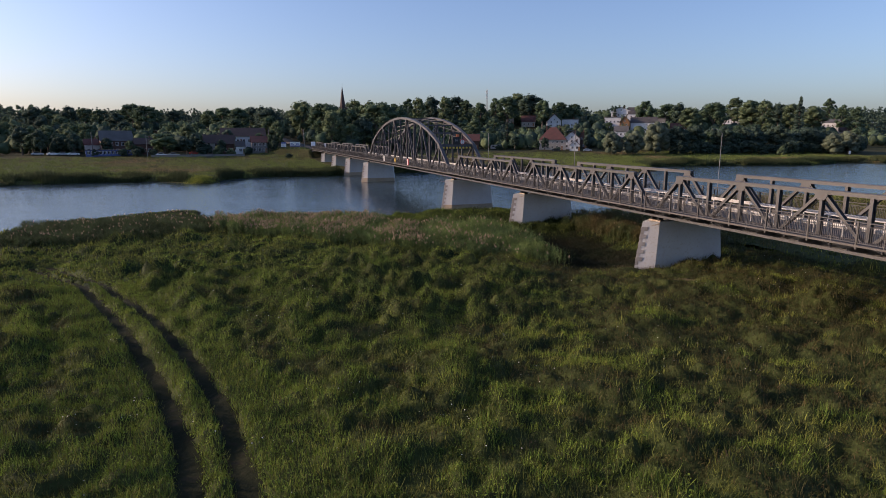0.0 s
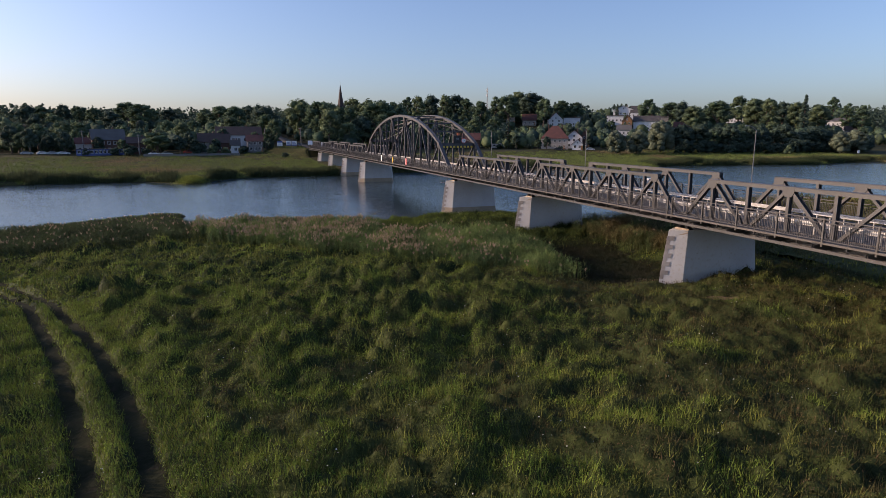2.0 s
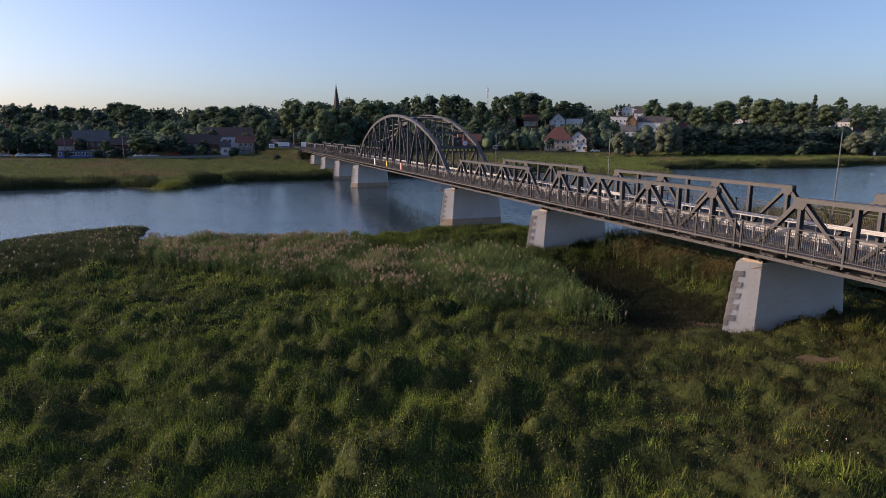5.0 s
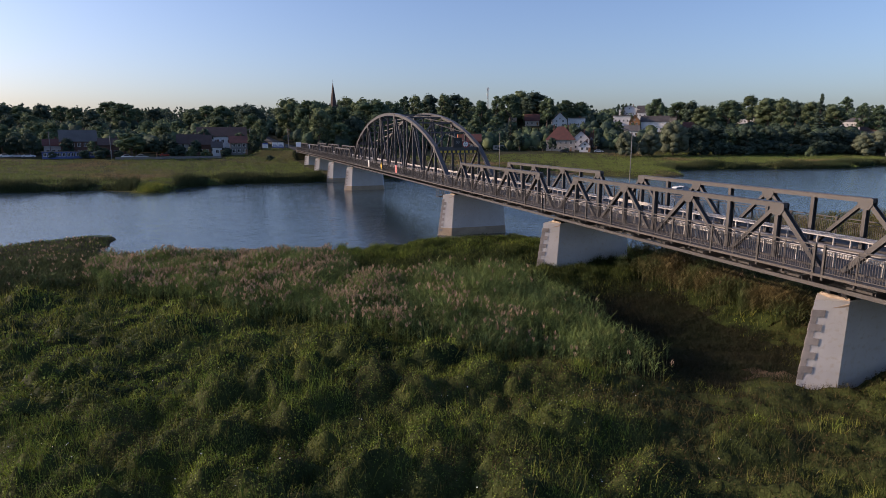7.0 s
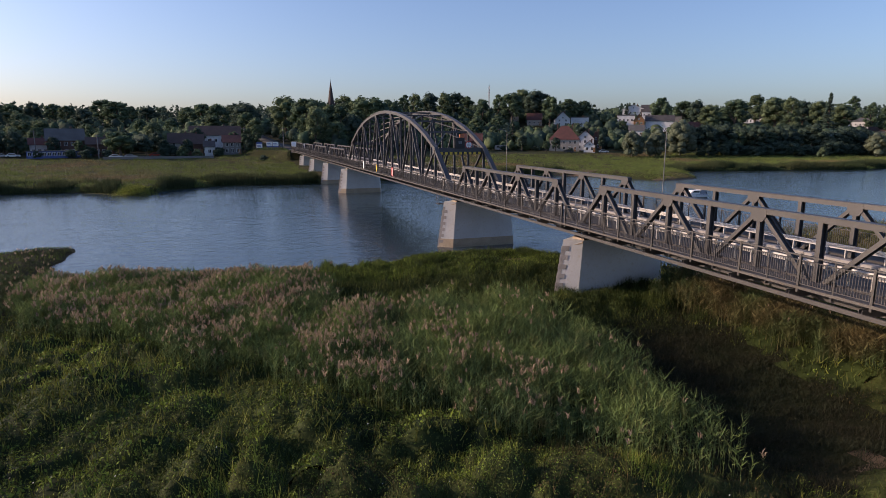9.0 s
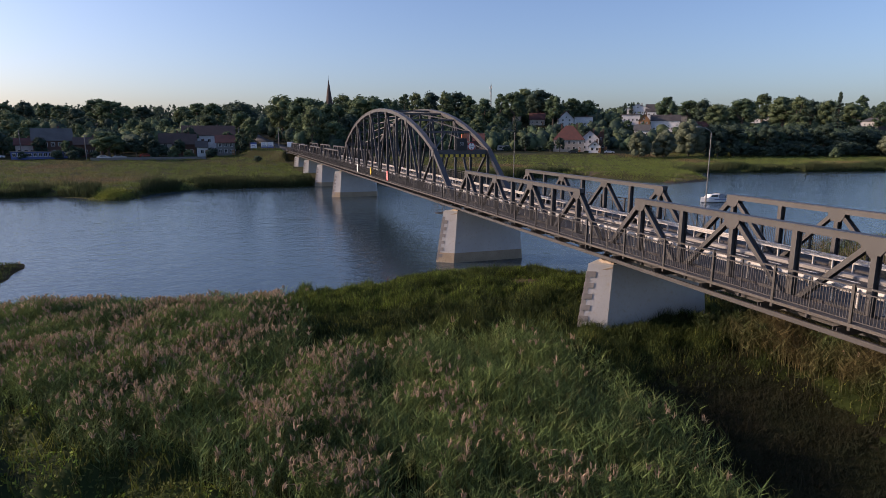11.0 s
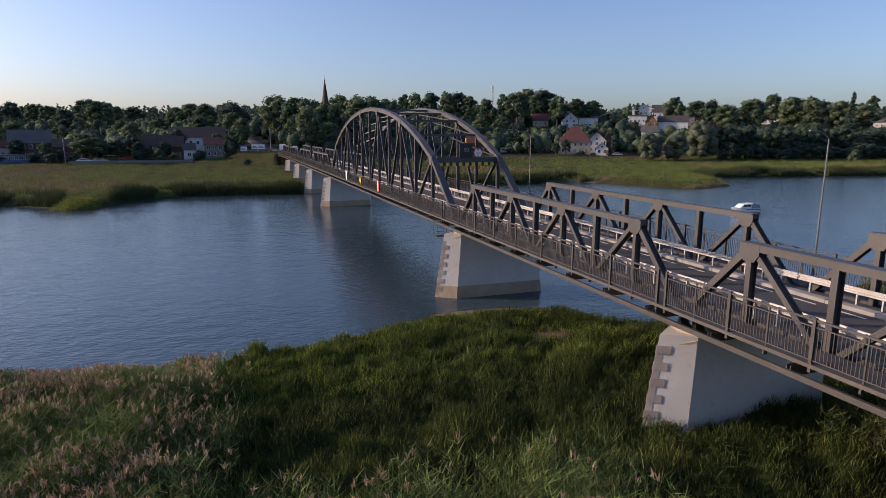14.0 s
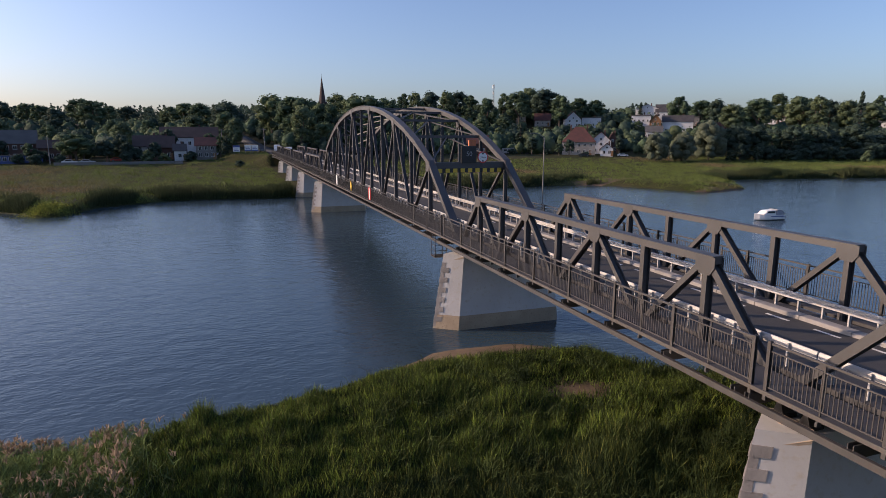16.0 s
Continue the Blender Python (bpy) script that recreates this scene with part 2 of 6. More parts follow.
gx, gy = np.meshgrid(GX, GY)
gz = ground_z(gx, gy)
nx, ny = len(GX), len(GY)
ids = np.arange(nx * ny).reshape(ny, nx)
quads = np.stack([ids[:-1, :-1], ids[:-1, 1:], ids[1:, 1:], ids[1:, :-1]], -1).reshape(-1, 4)
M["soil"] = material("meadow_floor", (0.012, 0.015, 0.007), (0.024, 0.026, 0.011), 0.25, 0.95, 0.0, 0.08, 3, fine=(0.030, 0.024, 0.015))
M["sand"] = material("wet_river_sand", (0.17, 0.12, 0.08), (0.11, 0.08, 0.055), 0.6, 0.8, 0.0, 0.02, 8, fine=(0.08, 0.06, 0.045))
M["field"] = material("far_meadow_floor", (0.035, 0.042, 0.015), (0.055, 0.050, 0.022), 0.06, 0.95, 0.0, 0.08, 2, fine=(0.035, 0.045, 0.018))
for dull in ("soil", "sand", "field"):
    M[dull].node_tree.nodes["Principled BSDF"].inputs["Specular IOR Level"].default_value = 0.1
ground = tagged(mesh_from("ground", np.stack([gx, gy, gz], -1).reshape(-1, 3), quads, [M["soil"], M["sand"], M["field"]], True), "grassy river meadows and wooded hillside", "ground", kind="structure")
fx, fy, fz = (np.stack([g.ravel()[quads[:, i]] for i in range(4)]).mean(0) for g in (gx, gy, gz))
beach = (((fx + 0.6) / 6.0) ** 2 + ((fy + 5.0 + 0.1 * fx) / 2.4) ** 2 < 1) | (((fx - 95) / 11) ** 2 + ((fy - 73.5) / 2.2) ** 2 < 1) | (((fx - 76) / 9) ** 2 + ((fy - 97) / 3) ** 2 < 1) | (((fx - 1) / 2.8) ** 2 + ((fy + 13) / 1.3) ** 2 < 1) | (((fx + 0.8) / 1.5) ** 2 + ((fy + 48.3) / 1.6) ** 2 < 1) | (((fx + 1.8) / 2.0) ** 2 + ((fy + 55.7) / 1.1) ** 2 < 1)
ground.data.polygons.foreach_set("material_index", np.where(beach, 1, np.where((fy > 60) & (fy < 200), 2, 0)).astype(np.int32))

# the river
def water_material():
    m = bpy.data.materials.new("river_water")
    m.use_nodes = True
    n, l = m.node_tree.nodes, m.node_tree.links
    p = n["Principled BSDF"]
    p.inputs["Base Color"].default_value = (0.034, 0.060, 0.082, 1)
    p.inputs["Roughness"].default_value = 0.10
    p.inputs["IOR"].default_value = 1.33
    geo = n.new("ShaderNodeNewGeometry")
    total = None
    for scale, amount, st in ((0.8, 0.07, (0.8, 1.0, 1)), (3.2, 0.034, (0.7, 1.0, 1)), (0.12, 0.10, (0.5, 1.0, 1))):
        v = n.new("ShaderNodeVectorMath")
        v.operation = "MULTIPLY"
        v.inputs[1].default_value = st
        l.new(geo.outputs["Position"], v.inputs[0])
        t = n.new("ShaderNodeTexNoise")
        t.inputs["Scale"].default_value, t.inputs["Detail"].default_value = scale, 4
        l.new(v.outputs[0], t.inputs["Vector"])
        k = n.new("ShaderNodeMath")
        k.operation = "MULTIPLY_ADD"
        k.inputs[1].default_value = amount
        l.new(t.outputs["Fac"], k.inputs[0])
        if total is not None:
            l.new(total, k.inputs[2])
        else:
            k.inputs[2].default_value = 0
        total = k.outputs[0]
    b = n.new("ShaderNodeBump")
    b.inputs["Distance"].default_value = 1.0
    l.new(total, b.inputs["Height"])
    l.new(b.outputs[0], p.inputs["Normal"])
    return m


M["water"] = water_material()
bm = bmesh.new()
bm.faces.new([bm.verts.new(p) for p in ((-2500, -300, 0), (2500, -300, 0), (2500, 260, 0), (-2500, 260, 0))])
tagged(link("water", bm, M["water"]), "calm blue river with small ripples", "water", kind="structure")

# ---- the bridge ----
SPAN, HALF_PANEL = 25.3, 25.3 / 8
STARTS = (1.5, -23.8, -49.1, -74.4)          # near side spans, from their far ends
FAR_STARTS = (90.3, 115.6, 140.9, 166.2)     # far side spans, from their far ends
PIERS = (-99.7, -74.9, -49.6, -24.3, 1.03, 65.03, 90.4, 115.7, 141.0)
TX0, TX1 = 0.74, 7.0                        # truss planes
MID = (TX0 + TX1) / 2
Z_LOW, Z_TOP, Z_ROAD, Z_WALK = 5.66, 8.85, 6.12, 6.20


def pier(y):
    base = float(ground_z(np.array([3.7]), np.array([y]))[0])
    t = thing("bridge_pier", "pale plastered bridge pier with pointed cutwaters and grey quoins", "bridge pier", (MID, y, 0), "bridge piers")
    zt = 5.0

    def outline(z):
        k = (zt - z) / zt
        hx, hy = 3.45 + 0.42 * k, 0.80 + 0.23 * k
        rx, nose = hx - 0.42, 1.41 * hy
        return [(-hx, -hy), (rx, -hy), (rx + 0.45, 0), (rx, hy), (-hx, hy), (-hx - nose, 0)]

    def solid(z0, z1, grow=0.0, mat=None, name="shaft", label=""):
        bm = bmesh.new()
        rings = [[bm.verts.new((px + math.copysign(grow, px), py + (math.copysign(grow, py) if py else 0), z)) for px, py in outline(z)] for z in (z0, z1)]
        for i in range(6):
            bm.faces.new((rings[0][i], rings[0][(i + 1) % 6], rings[1][(i + 1) % 6], rings[1][i]))
        bm.faces.new(rings[1])
        bm.faces.new(rings[0][::-1])
        return part(name, bm, mat, t, label)

    solid(-1.6, zt, 0, M["plaster"])
    if base < 0.4:
        solid(-1.6, 0.95, 0.02, M["stain"], "waterline_course", "brown stained lower course")
    # sloped cap stones over both ends
    o = outline(zt)
    for s, ring in ((-1, (o[0], o[5], o[4])), (1, (o[1], o[2], o[3]))):
        bm = bmesh.new()
        cx = ring[0][0] - s * 0.3
        low = [bm.verts.new((p[0] + s * 0.03, p[1] * 1.02, z)) for p, z in zip(ring, (zt - 0.22, zt - 0.68, zt - 0.22))]
        mid = [bm.verts.new((p[0] + s * 0.035, p[1] * 1.03, z)) for p, z in zip(ring, (zt - 0.12, zt - 0.58, zt - 0.12))]
        top = [bm.verts.new((cx + s * 0.18, -0.70, zt + 0.10)), bm.verts.new((cx + s * 0.42, 0, zt + 0.10)), bm.verts.new((cx + s * 0.18, 0.70, zt + 0.10))]
        for r0, r1 in ((low, mid), (mid, top)):
            for i in range(2):
                bm.faces.new((r0[i], r0[i + 1], r1[i + 1], r1[i]))
            bm.faces.new((r0[2], r0[0], r1[0], r1[2]))
        bm.faces.new(top)
        bmesh.ops.recalc_face_normals(bm, faces=bm.faces[:])
        part("cap_stone", bm, M["cap"], t, "ochre sandstone cap")
    # quoins climbing each nose
    for s in (-1,):
        z, i = max(base, 0) + 0.15, 0
        while z < 4.35:
            hgt = 0.33
            wide, proud = (0.46, 0.03) if i % 2 else (0.22, 0.012)
            bm = bmesh.new()
            for side in (-1, 1):
                vs = []
                for zz in (z, z + hgt):
                    o = outline(zz)
                    nose, corner = Vector((o[5][0], 0)), Vector((o[0][0], side * o[4][1]))
                    d = (corner - nose).normalized()
                    nrm = Vector((d.y, -d.x))
                    if nrm.x * s < 0:
                        nrm = -nrm
                    vs.append([(nose + nrm * proud + Vector((s * proud * 0.5, 0)), zz), (nose + d * wide * 1.15 + nrm * proud, zz), (nose + d * wide * 1.15 - nrm * 0.02, zz), (nose - nrm * 0.02, zz)])
                A = [bm.verts.new((p.x, p.y, zz)) for p, zz in vs[0]]
                B = [bm.verts.new((p.x, p.y, zz)) for p, zz in vs[1]]
                for j in range(4):
                    bm.faces.new((A[j], A[(j + 1) % 4], B[(j + 1) % 4], B[j]))
                bm.faces.new(A)
                bm.faces.new(B)
            bmesh.ops.recalc_face_normals(bm, faces=bm.faces[:])
            part("quoin", bm, M["stone"], t)
            z += hgt
            i += 1
    # bearings
    for bx in (TX0 - MID, TX1 - MID):
        for by in (-0.42, 0.42):
            bm = cube((bx - 0.28, by - 0.2, zt), (bx + 0.28, by + 0.2, zt + 0.10))
            prism(bm, [(by - 0.16, zt + 0.10), (by + 0.16, zt + 0.10), (by + 0.06, zt + 0.42), (by - 0.06, zt + 0.42)], 0, bx - 0.2, bx + 0.2)
            part("bearing", bm, M["iron"], t, "cast iron bearing shoe")
    return t


for y in PIERS:
    pier(y)


def pony_span(y0):
    """One side span: two low trusses with verticals, cross beams, stringers."""
    t = thing("truss_span", "grey painted steel bridge span with low side trusses", "bridge span", (0, y0, 0), "side spans of the bridge")
    hp = HALF_PANEL
    gap = 0.12
    for x in (TX0, TX1):
        part("bottom_chord", sweep(bmesh.new(), (x, -gap, Z_LOW), (x, -SPAN + gap, Z_LOW), h_shape(0.34, 0.36)), M["steel"], t)
        ya, yb = -hp + 0.36, -7 * hp - 0.36
        bm = sweep(bmesh.new(), (x, ya, Z_TOP), (x, yb, Z_TOP), rect(0.36, 0.24))
        box(bm, (x - 0.22, yb, Z_TOP + 0.12), (x + 0.22, ya, Z_TOP + 0.145))
        part("top_chord", bm, M["steel"], t)
        for k in range(4):
            yp = -hp - 2 * hp * k
            for dy in (-1, 1):
                end = yp + dy * hp
                end = max(min(end, -0.2), -SPAN + 0.2)
                big = (k == 0 and dy > 0) or (k == 3 and dy < 0)
                part("diagonal", sweep(bmesh.new(), (x, yp + dy * 0.12, Z_TOP - 0.08), (x, end, Z_LOW + 0.1), h_shape(0.30, 0.24 if big else 0.19)), M["steel"], t)
            part("post", sweep(bmesh.new(), (x, yp, Z_TOP - 0.1), (x, yp, Z_LOW), h_shape(0.30, 0.20)), M["steel"], t)
            if k < 3:
                part("post", sweep(bmesh.new(), (x, yp - hp, Z_TOP - 0.1), (x, yp - hp, Z_LOW), h_shape(0.30, 0.22)), M["steel"], t)
            for sx in (-0.175, 0.175):
                w = 0.42
                part("gusset", prism(bmesh.new(), [(yp - w, Z_TOP + 0.1), (yp + w, Z_TOP + 0.1), (yp + w, Z_TOP - 0.24), (yp + w * 0.55, Z_TOP - 0.5), (yp - w * 0.55, Z_TOP - 0.5), (yp - w, Z_TOP - 0.24)],
                     0, x + sx - 0.012 * (1 if sx > 0 else 1), x + sx + 0.012), M["steel"], t)
    for k in range(9):
        y = max(min(-k * hp, -0.25), -SPAN + 0.25)
        part("cross_beam", sweep(bmesh.new(), (-0.85, y, 5.78), (2 * MID + 0.85, y, 5.78), h_shape(0.16, 0.34), (0, 1, 0)), M["rail"], t)
    for x in (1.9, 3.75, 5.6):
        part("stringer", sweep(bmesh.new(), (x, -0.1, 5.86), (x, -SPAN + 0.1, 5.86), h_shape(0.14, 0.26)), M["rail"], t)
    return t


first = pony_span(STARTS[0])
for y in STARTS[1:] + FAR_STARTS:
    copy_thing(first, pose(0, y, 0))

# the arch span
ARCH = [(1.7, Z_LOW), (8.2, 10.6), (18.5, 14.0), (28.6, 15.4), (38.3, 15.4), (48.5, 14.0), (58.8, 10.6), (64.9, Z_LOW)]


def chord_curve():
    """The upper chord as a smooth curve between its nodes, finer than the nodes."""
    c, r = 33.5, ARCH
    pts = [r[1]]
    f = np.polyfit([abs(p[0] - c) for p in r[1:4]] + [0.0], [p[1] for p in r[1:4]] + [15.62], 3)
    ys = np.linspace(r[1][0], r[6][0], 16)
    return [(float(y), float(np.polyval(f, abs(y - c)))) for y in ys]


def chord_z(y):
    c = chord_curve()
    return float(np.interp(y, [p[0] for p in c], [p[1] for p in c]))


def arch_span():
    t = thing("arch_span", "dark steel bowstring arch span with lattice hangers", "bridge span", (0, 0, 0))
    curve = chord_curve()
    for x in (TX0, TX1):
        bm = bmesh.new()
        prof = [(-0.27, 0.22), (0.27, 0.22), (0.27, 0.16), (0.22, 0.16), (0.22, -0.22), (-0.22, -0.22), (-0.22, 0.16), (-0.27, 0.16)]
        prof = [(a, -b) for a, b in prof]
        rings = []
        path = [(1.7, Z_LOW)] + curve + [(64.9, Z_LOW)]
        for i, (y, z) in enumerate(path):
            a, b = path[max(i - 1, 0)], path[min(i + 1, len(path) - 1)]
            d = Vector((0, b[0] - a[0], b[1] - a[1])).normalized()
            v = Vector((0, -d.z, d.y))
            rings.append([bm.verts.new(Vector((x, y, z)) + Vector((1, 0, 0)) * p - v * q) for p, q in prof])
        for r0, r1 in zip(rings, rings[1:]):
            for i in range(8):
                bm.faces.new((r0[i], r0[(i + 1) % 8], r1[(i + 1) % 8], r1[i]))
        bm.faces.new(rings[0])
        bm.faces.new(rings[-1])
        bmesh.ops.recalc_face_normals(bm, faces=bm.faces[:])
        part("upper_chord", bm, M["arch"], t)
        part("bottom_chord", sweep(bmesh.new(), (x, 1.6, Z_LOW), (x, 65.0, Z_LOW), h_shape(0.4, 0.5)), M["arch"], t)
        nodes = [p[0] for p in ARCH[1:7]]
        lows = [1.9] + [(a + b) / 2 for a, b in zip(nodes, nodes[1:])] + [64.7]
        for i, y in enumerate(nodes):
            z = chord_z(y) - 0.15
            part("hanger", sweep(bmesh.new(), (x, y, z), (x, y, Z_LOW), h_shape(0.30, 0.20)), M["arch"], t)
            for j in (i, i + 1):
                if 0 < j < 6:
                    part("diagonal", sweep(bmesh.new(), (x, y + (0.1 if j > i else -0.1), z), (x, lows[j], Z_LOW + 0.2), h_shape(0.26, 0.17)), M["arch"], t)
            for sx in (-0.24, 0.24):
                part("gusset", prism(bmesh.new(), [(y - 0.5, z + 0.25), (y + 0.5, z + 0.25), (y + 0.3, z - 0.5), (y - 0.3, z - 0.5)], 0, x + sx - 0.012, x + sx + 0.012), M["arch"], t)
        for y in lows[1:-1]:
            part("hanger", sweep(bmesh.new(), (x, y, chord_z(y) - 0.15), (x, y, Z_LOW), h_shape(0.28, 0.18)), M["arch"], t)
    # wind bracing between the chords
    nodes = [p[0] for p in ARCH[1:7]]
    marks = sorted(nodes + [(a + b) / 2 for a, b in zip(nodes, nodes[1:])])
    for i, y in enumerate(marks):
        z = chord_z(y)
        if 0 < i < len(marks) - 1:
            part("strut", sweep(bmesh.new(), (TX0 + 0.2, y, z - 0.05), (TX1 - 0.2, y, z - 0.05), h_shape(0.2, 0.22), (0, 1, 0)), M["arch"], t)
    for a, b in zip(marks, marks[1:]):
        for xa, xb in ((TX0, MID), (TX1, MID)):
            part("wind_brace", sweep(bmesh.new(), (xa, a, chord_z(a) - 0.1), (xb, b, chord_z(b) - 0.1), rect(0.10, 0.10)), M["arch"], t)
    for y in (nodes[0], nodes[-1]):
        part("portal_beam", cube((TX0 + 0.1, y - 0.18, 10.0), (TX1 - 0.1, y + 0.18, 10.62)), M["arch"], t)
    for k in range(21):
        y = 1.7 + k * 63.2 / 20
        part("cross_beam", sweep(bmesh.new(), (-0.85, y, 5.74), (2 * MID + 0.85, y, 5.74), h_shape(0.16, 0.42), (0, 1, 0)), M["rail"], t)
    for x in (1.9, 3.75, 5.6):
        part("stringer", sweep(bmesh.new(), (x, 1.7, 5.86), (x, 64.9, 5.86), h_shape(0.14, 0.26)), M["rail"], t)
    return t


arch_span()
DECK_A, DECK_B = -110.0, 167.5
road = link("road_deck", cube((1.36, DECK_A, 5.98), (5.86, DECK_B, Z_ROAD)), M["asphalt"])
tagged(road, "dark asphalt carriageway of the bridge", "road", kind="structure")

# ---- bridge deck ----
for x0, x1, lab in ((5.66, 6.12, "worn pale concrete kerb"),):
    k = thing("kerb", lab, "kerb", (0, 0, 0), kind="structure")
    me = None
    for i in range(int((DECK_B - DECK_A) / 2.0)):
        if me is None:
            bm = cube((x0, 0.012, 6.0), (x1, 1.988, 6.27))
            bmesh.ops.bevel(bm, geom=[e for e in bm.edges if abs(e.verts[0].co.z - e.verts[1].co.z) < 1e-6 and e.verts[0].co.z > 6.2], offset=0.03, segments=1, affect="EDGES")
            ob = part("kerb_stone", bm, M["kerb"], k)
            me = ob.data
            ob.location.y = DECK_A
        else:
            shared("kerb_stone", me, k, (0, DECK_A + 2.0 * i, 0.006 * math.sin(i * 2.3)))
bm = bmesh.new()
for i in range(int(70 / 2)):
    box(bm, (5.14, -60 + 2.0 * i, Z_ROAD + 0.004), (5.26, -59 + 2.0 * i, Z_ROAD + 0.007))
tagged(link("edge_line", bm, M["white"]), "broken white edge line on the carriageway", "road marking", kind="structure")
for x0, x1 in ((-0.80, 0.55), (2 * MID - 0.55, 2 * MID + 0.80)):
    tagged(link("walkway", cube((x0, DECK_A, 6.08), (x1, DECK_B, Z_WALK)), M["slab"]), "dark boarded footway along the bridge edge", "footway", kind="structure")
    sx = x0 - 0.13 if x0 < 0 else x1 + 0.01
    tagged(link("fascia_beam", cube((sx, DECK_A, 5.64), (sx + 0.12, DECK_B, 5.82)), M["rail"]), "brown painted edge beam under the footway", "edge beam", kind="structure")
    ex = x0 - 0.05 if x0 < 0 else x1
    tagged(link("footway_edge", cube((ex, DECK_A, 6.10), (ex + 0.05, DECK_B, 6.215)), M["fascia"]), "thin tan steel edge of the footway", "edge strip", kind="structure")
for x0, x1 in ((0.95, 1.355), (6.125, 6.75)):
    tagged(link("side_strip", cube((x0, DECK_A, 6.02), (x1, DECK_B, 6.2)), M["slab"]), "dark gutter strip beside the kerb", "gutter", kind="structure")


def railing(x, ya, yb, s, detailed):
    """A footway railing from ya down to yb on the outer edge; s: the side that looks away from the road."""
    t = thing("bridge_railing", "brown painted steel footway railing with upright bars", "railing", (x, ya, 0), "footway railings")
    length = ya - yb
    n = max(2, round(length / 3.1))
    step = length / n
    for k in range(n + 1):
        part("post", sweep(bmesh.new(), (0, -k * step, 5.95), (0, -k * step, 7.56), h_shape(0.10, 0.10, 0.02)), M["rail"], t)
    for z, w in ((7.50, 0.06), (7.30, 0.035), (6.32, 0.035)):
        part("rail_bar", sweep(bmesh.new(), (0, 0, z), (0, -length, z), rect(w, w)), M["rail"], t)
    count = int(length / 0.115)
    if detailed:
        me = bpy.data.meshes.new("baluster")
        bm = cube((-0.009, -0.011, 6.33), (0.009, 0.011, 7.29))
        bm.to_mesh(me)
        bm.free()
        me.materials.append(M["rail"])
        for k in range(1, count):
            shared("baluster", me, t, (0, -k * length / count, 0))
    else:
        bm = bmesh.new()
        for k in range(1, count):
            y = -k * length / count
            box(bm, (-0.01, y - 0.011, 6.33), (0.01, y + 0.011, 7.29))
        part("bar_infill", bm, M["rail"], t, "many thin upright bars")["kind"] = "stuff"
    for k in range(n):
        y = -(k + 0.5) * step
        part("small_post", cube((-0.02, y - 0.02, 6.2), (0.02, y + 0.02, 7.48)), M["rail"], t)
        box_b = prism(bmesh.new(), [(-s * 0.05, 5.95), (s * 0.10, 5.95), (s * 0.10, 6.05), (-s * 0.05, 6.2)], 1, y - 0.03, y + 0.03)
        part("bracket", box_b, M["rail"], t)
    return t


for x, s in ((-0.76, -1), (2 * MID + 0.76, 1)):
    ends = sorted(PIERS + (DECK_B - 0.4,), reverse=True)
    for a, b in zip(ends, ends[1:]):
        near = (-76 < b and a < 2) if s < 0 else (-51 < b and a < 2)
        railing(x, a - 0.24, b + 0.24, s, near)


def guard_rail(x, s, ya, yb):
    t = thing("guard_rail", "pale weathered steel crash barrier beside the kerb", "guard rail", (x, ya, 0), "guard rails")
    length = ya - yb
    wave = [(0.0, 6.66), (0.035, 6.675), (0.035, 6.74), (-0.03, 6.77), (-0.03, 6.82), (0.035, 6.85), (0.035, 6.915), (0.0, 6.93), (-0.03, 6.92), (-0.06, 6.83), (-0.06, 6.76), (-0.03, 6.67)]
    part("beam", prism(bmesh.new(), [(s * a, z) for a, z in wave], 1, 0, -length), M["guard"], t)
    me = None
    for k in range(int(length)):
        y = -0.5 - k
        if me is None:
            ob = part("post", sweep(bmesh.new(), (-s * 0.10, 0, 6.15), (-s * 0.10, 0, 6.9), h_shape(0.10, 0.06, 0.012)), M["guard"], t)
            ob.location.y = y
            me = ob.data
        else:
            shared("post", me, t, (0, y, 0))
    return t


for a, b in ((DECK_B - 1, 141), (141, 115.7), (115.7, 90.4), (90.4, 65), (65, 33), (33, 1.1), (1.1, -24.3), (-24.3, -49.6), (-49.6, -74.9), (-74.9, -100)):
    guard_rail(6.18, -1, a - 0.03, b + 0.03)
    guard_rail(1.30, 1, a - 0.03, b + 0.03)

# portal furniture on the arch
M["black"] = material("matt_black", (0.012, 0.012, 0.013), (0.018, 0.018, 0.02), 3, 0.5)
M["yellow"] = material("warning_yellow", (0.72, 0.47, 0.04), (0.62, 0.40, 0.05), 4, 0.5)
M["red"] = material("sign_red", (0.55, 0.04, 0.035), (0.48, 0.04, 0.035), 3, 0.45)
M["sign_white"] = material("sign_white", (0.78, 0.77, 0.75), (0.7, 0.69, 0.67), 3, 0.45)
M["galv"] = material("galvanised_steel", (0.20, 0.20, 0.20), (0.15, 0.15, 0.15), 2, 0.45, 0.6)


def lettering(body, size, loc, mat, parent, name="lettering"):
    cu = bpy.data.curves.new(name, "FONT")
    cu.body, cu.size, cu.align_x, cu.align_y, cu.extrude = body, size, "CENTER", "CENTER", 0.003
    tmp = new(name, cu)
    me = bpy.data.meshes.new_from_object(tmp)
    bpy.data.objects.remove(tmp)
    me.materials.clear()
    me.materials.append(mat)
    ob = new(name, me)
    ob.parent = parent
    ob.matrix_basis = pose(*loc, 90, 0, 0)
    return ob


def disc(bm, c, r, y0, y1, k=28):
    return prism(bm, [(c[0] + r * math.cos(2 * math.pi * i / k), c[1] + r * math.sin(2 * math.pi * i / k)) for i in range(k)], 1, y0, y1)


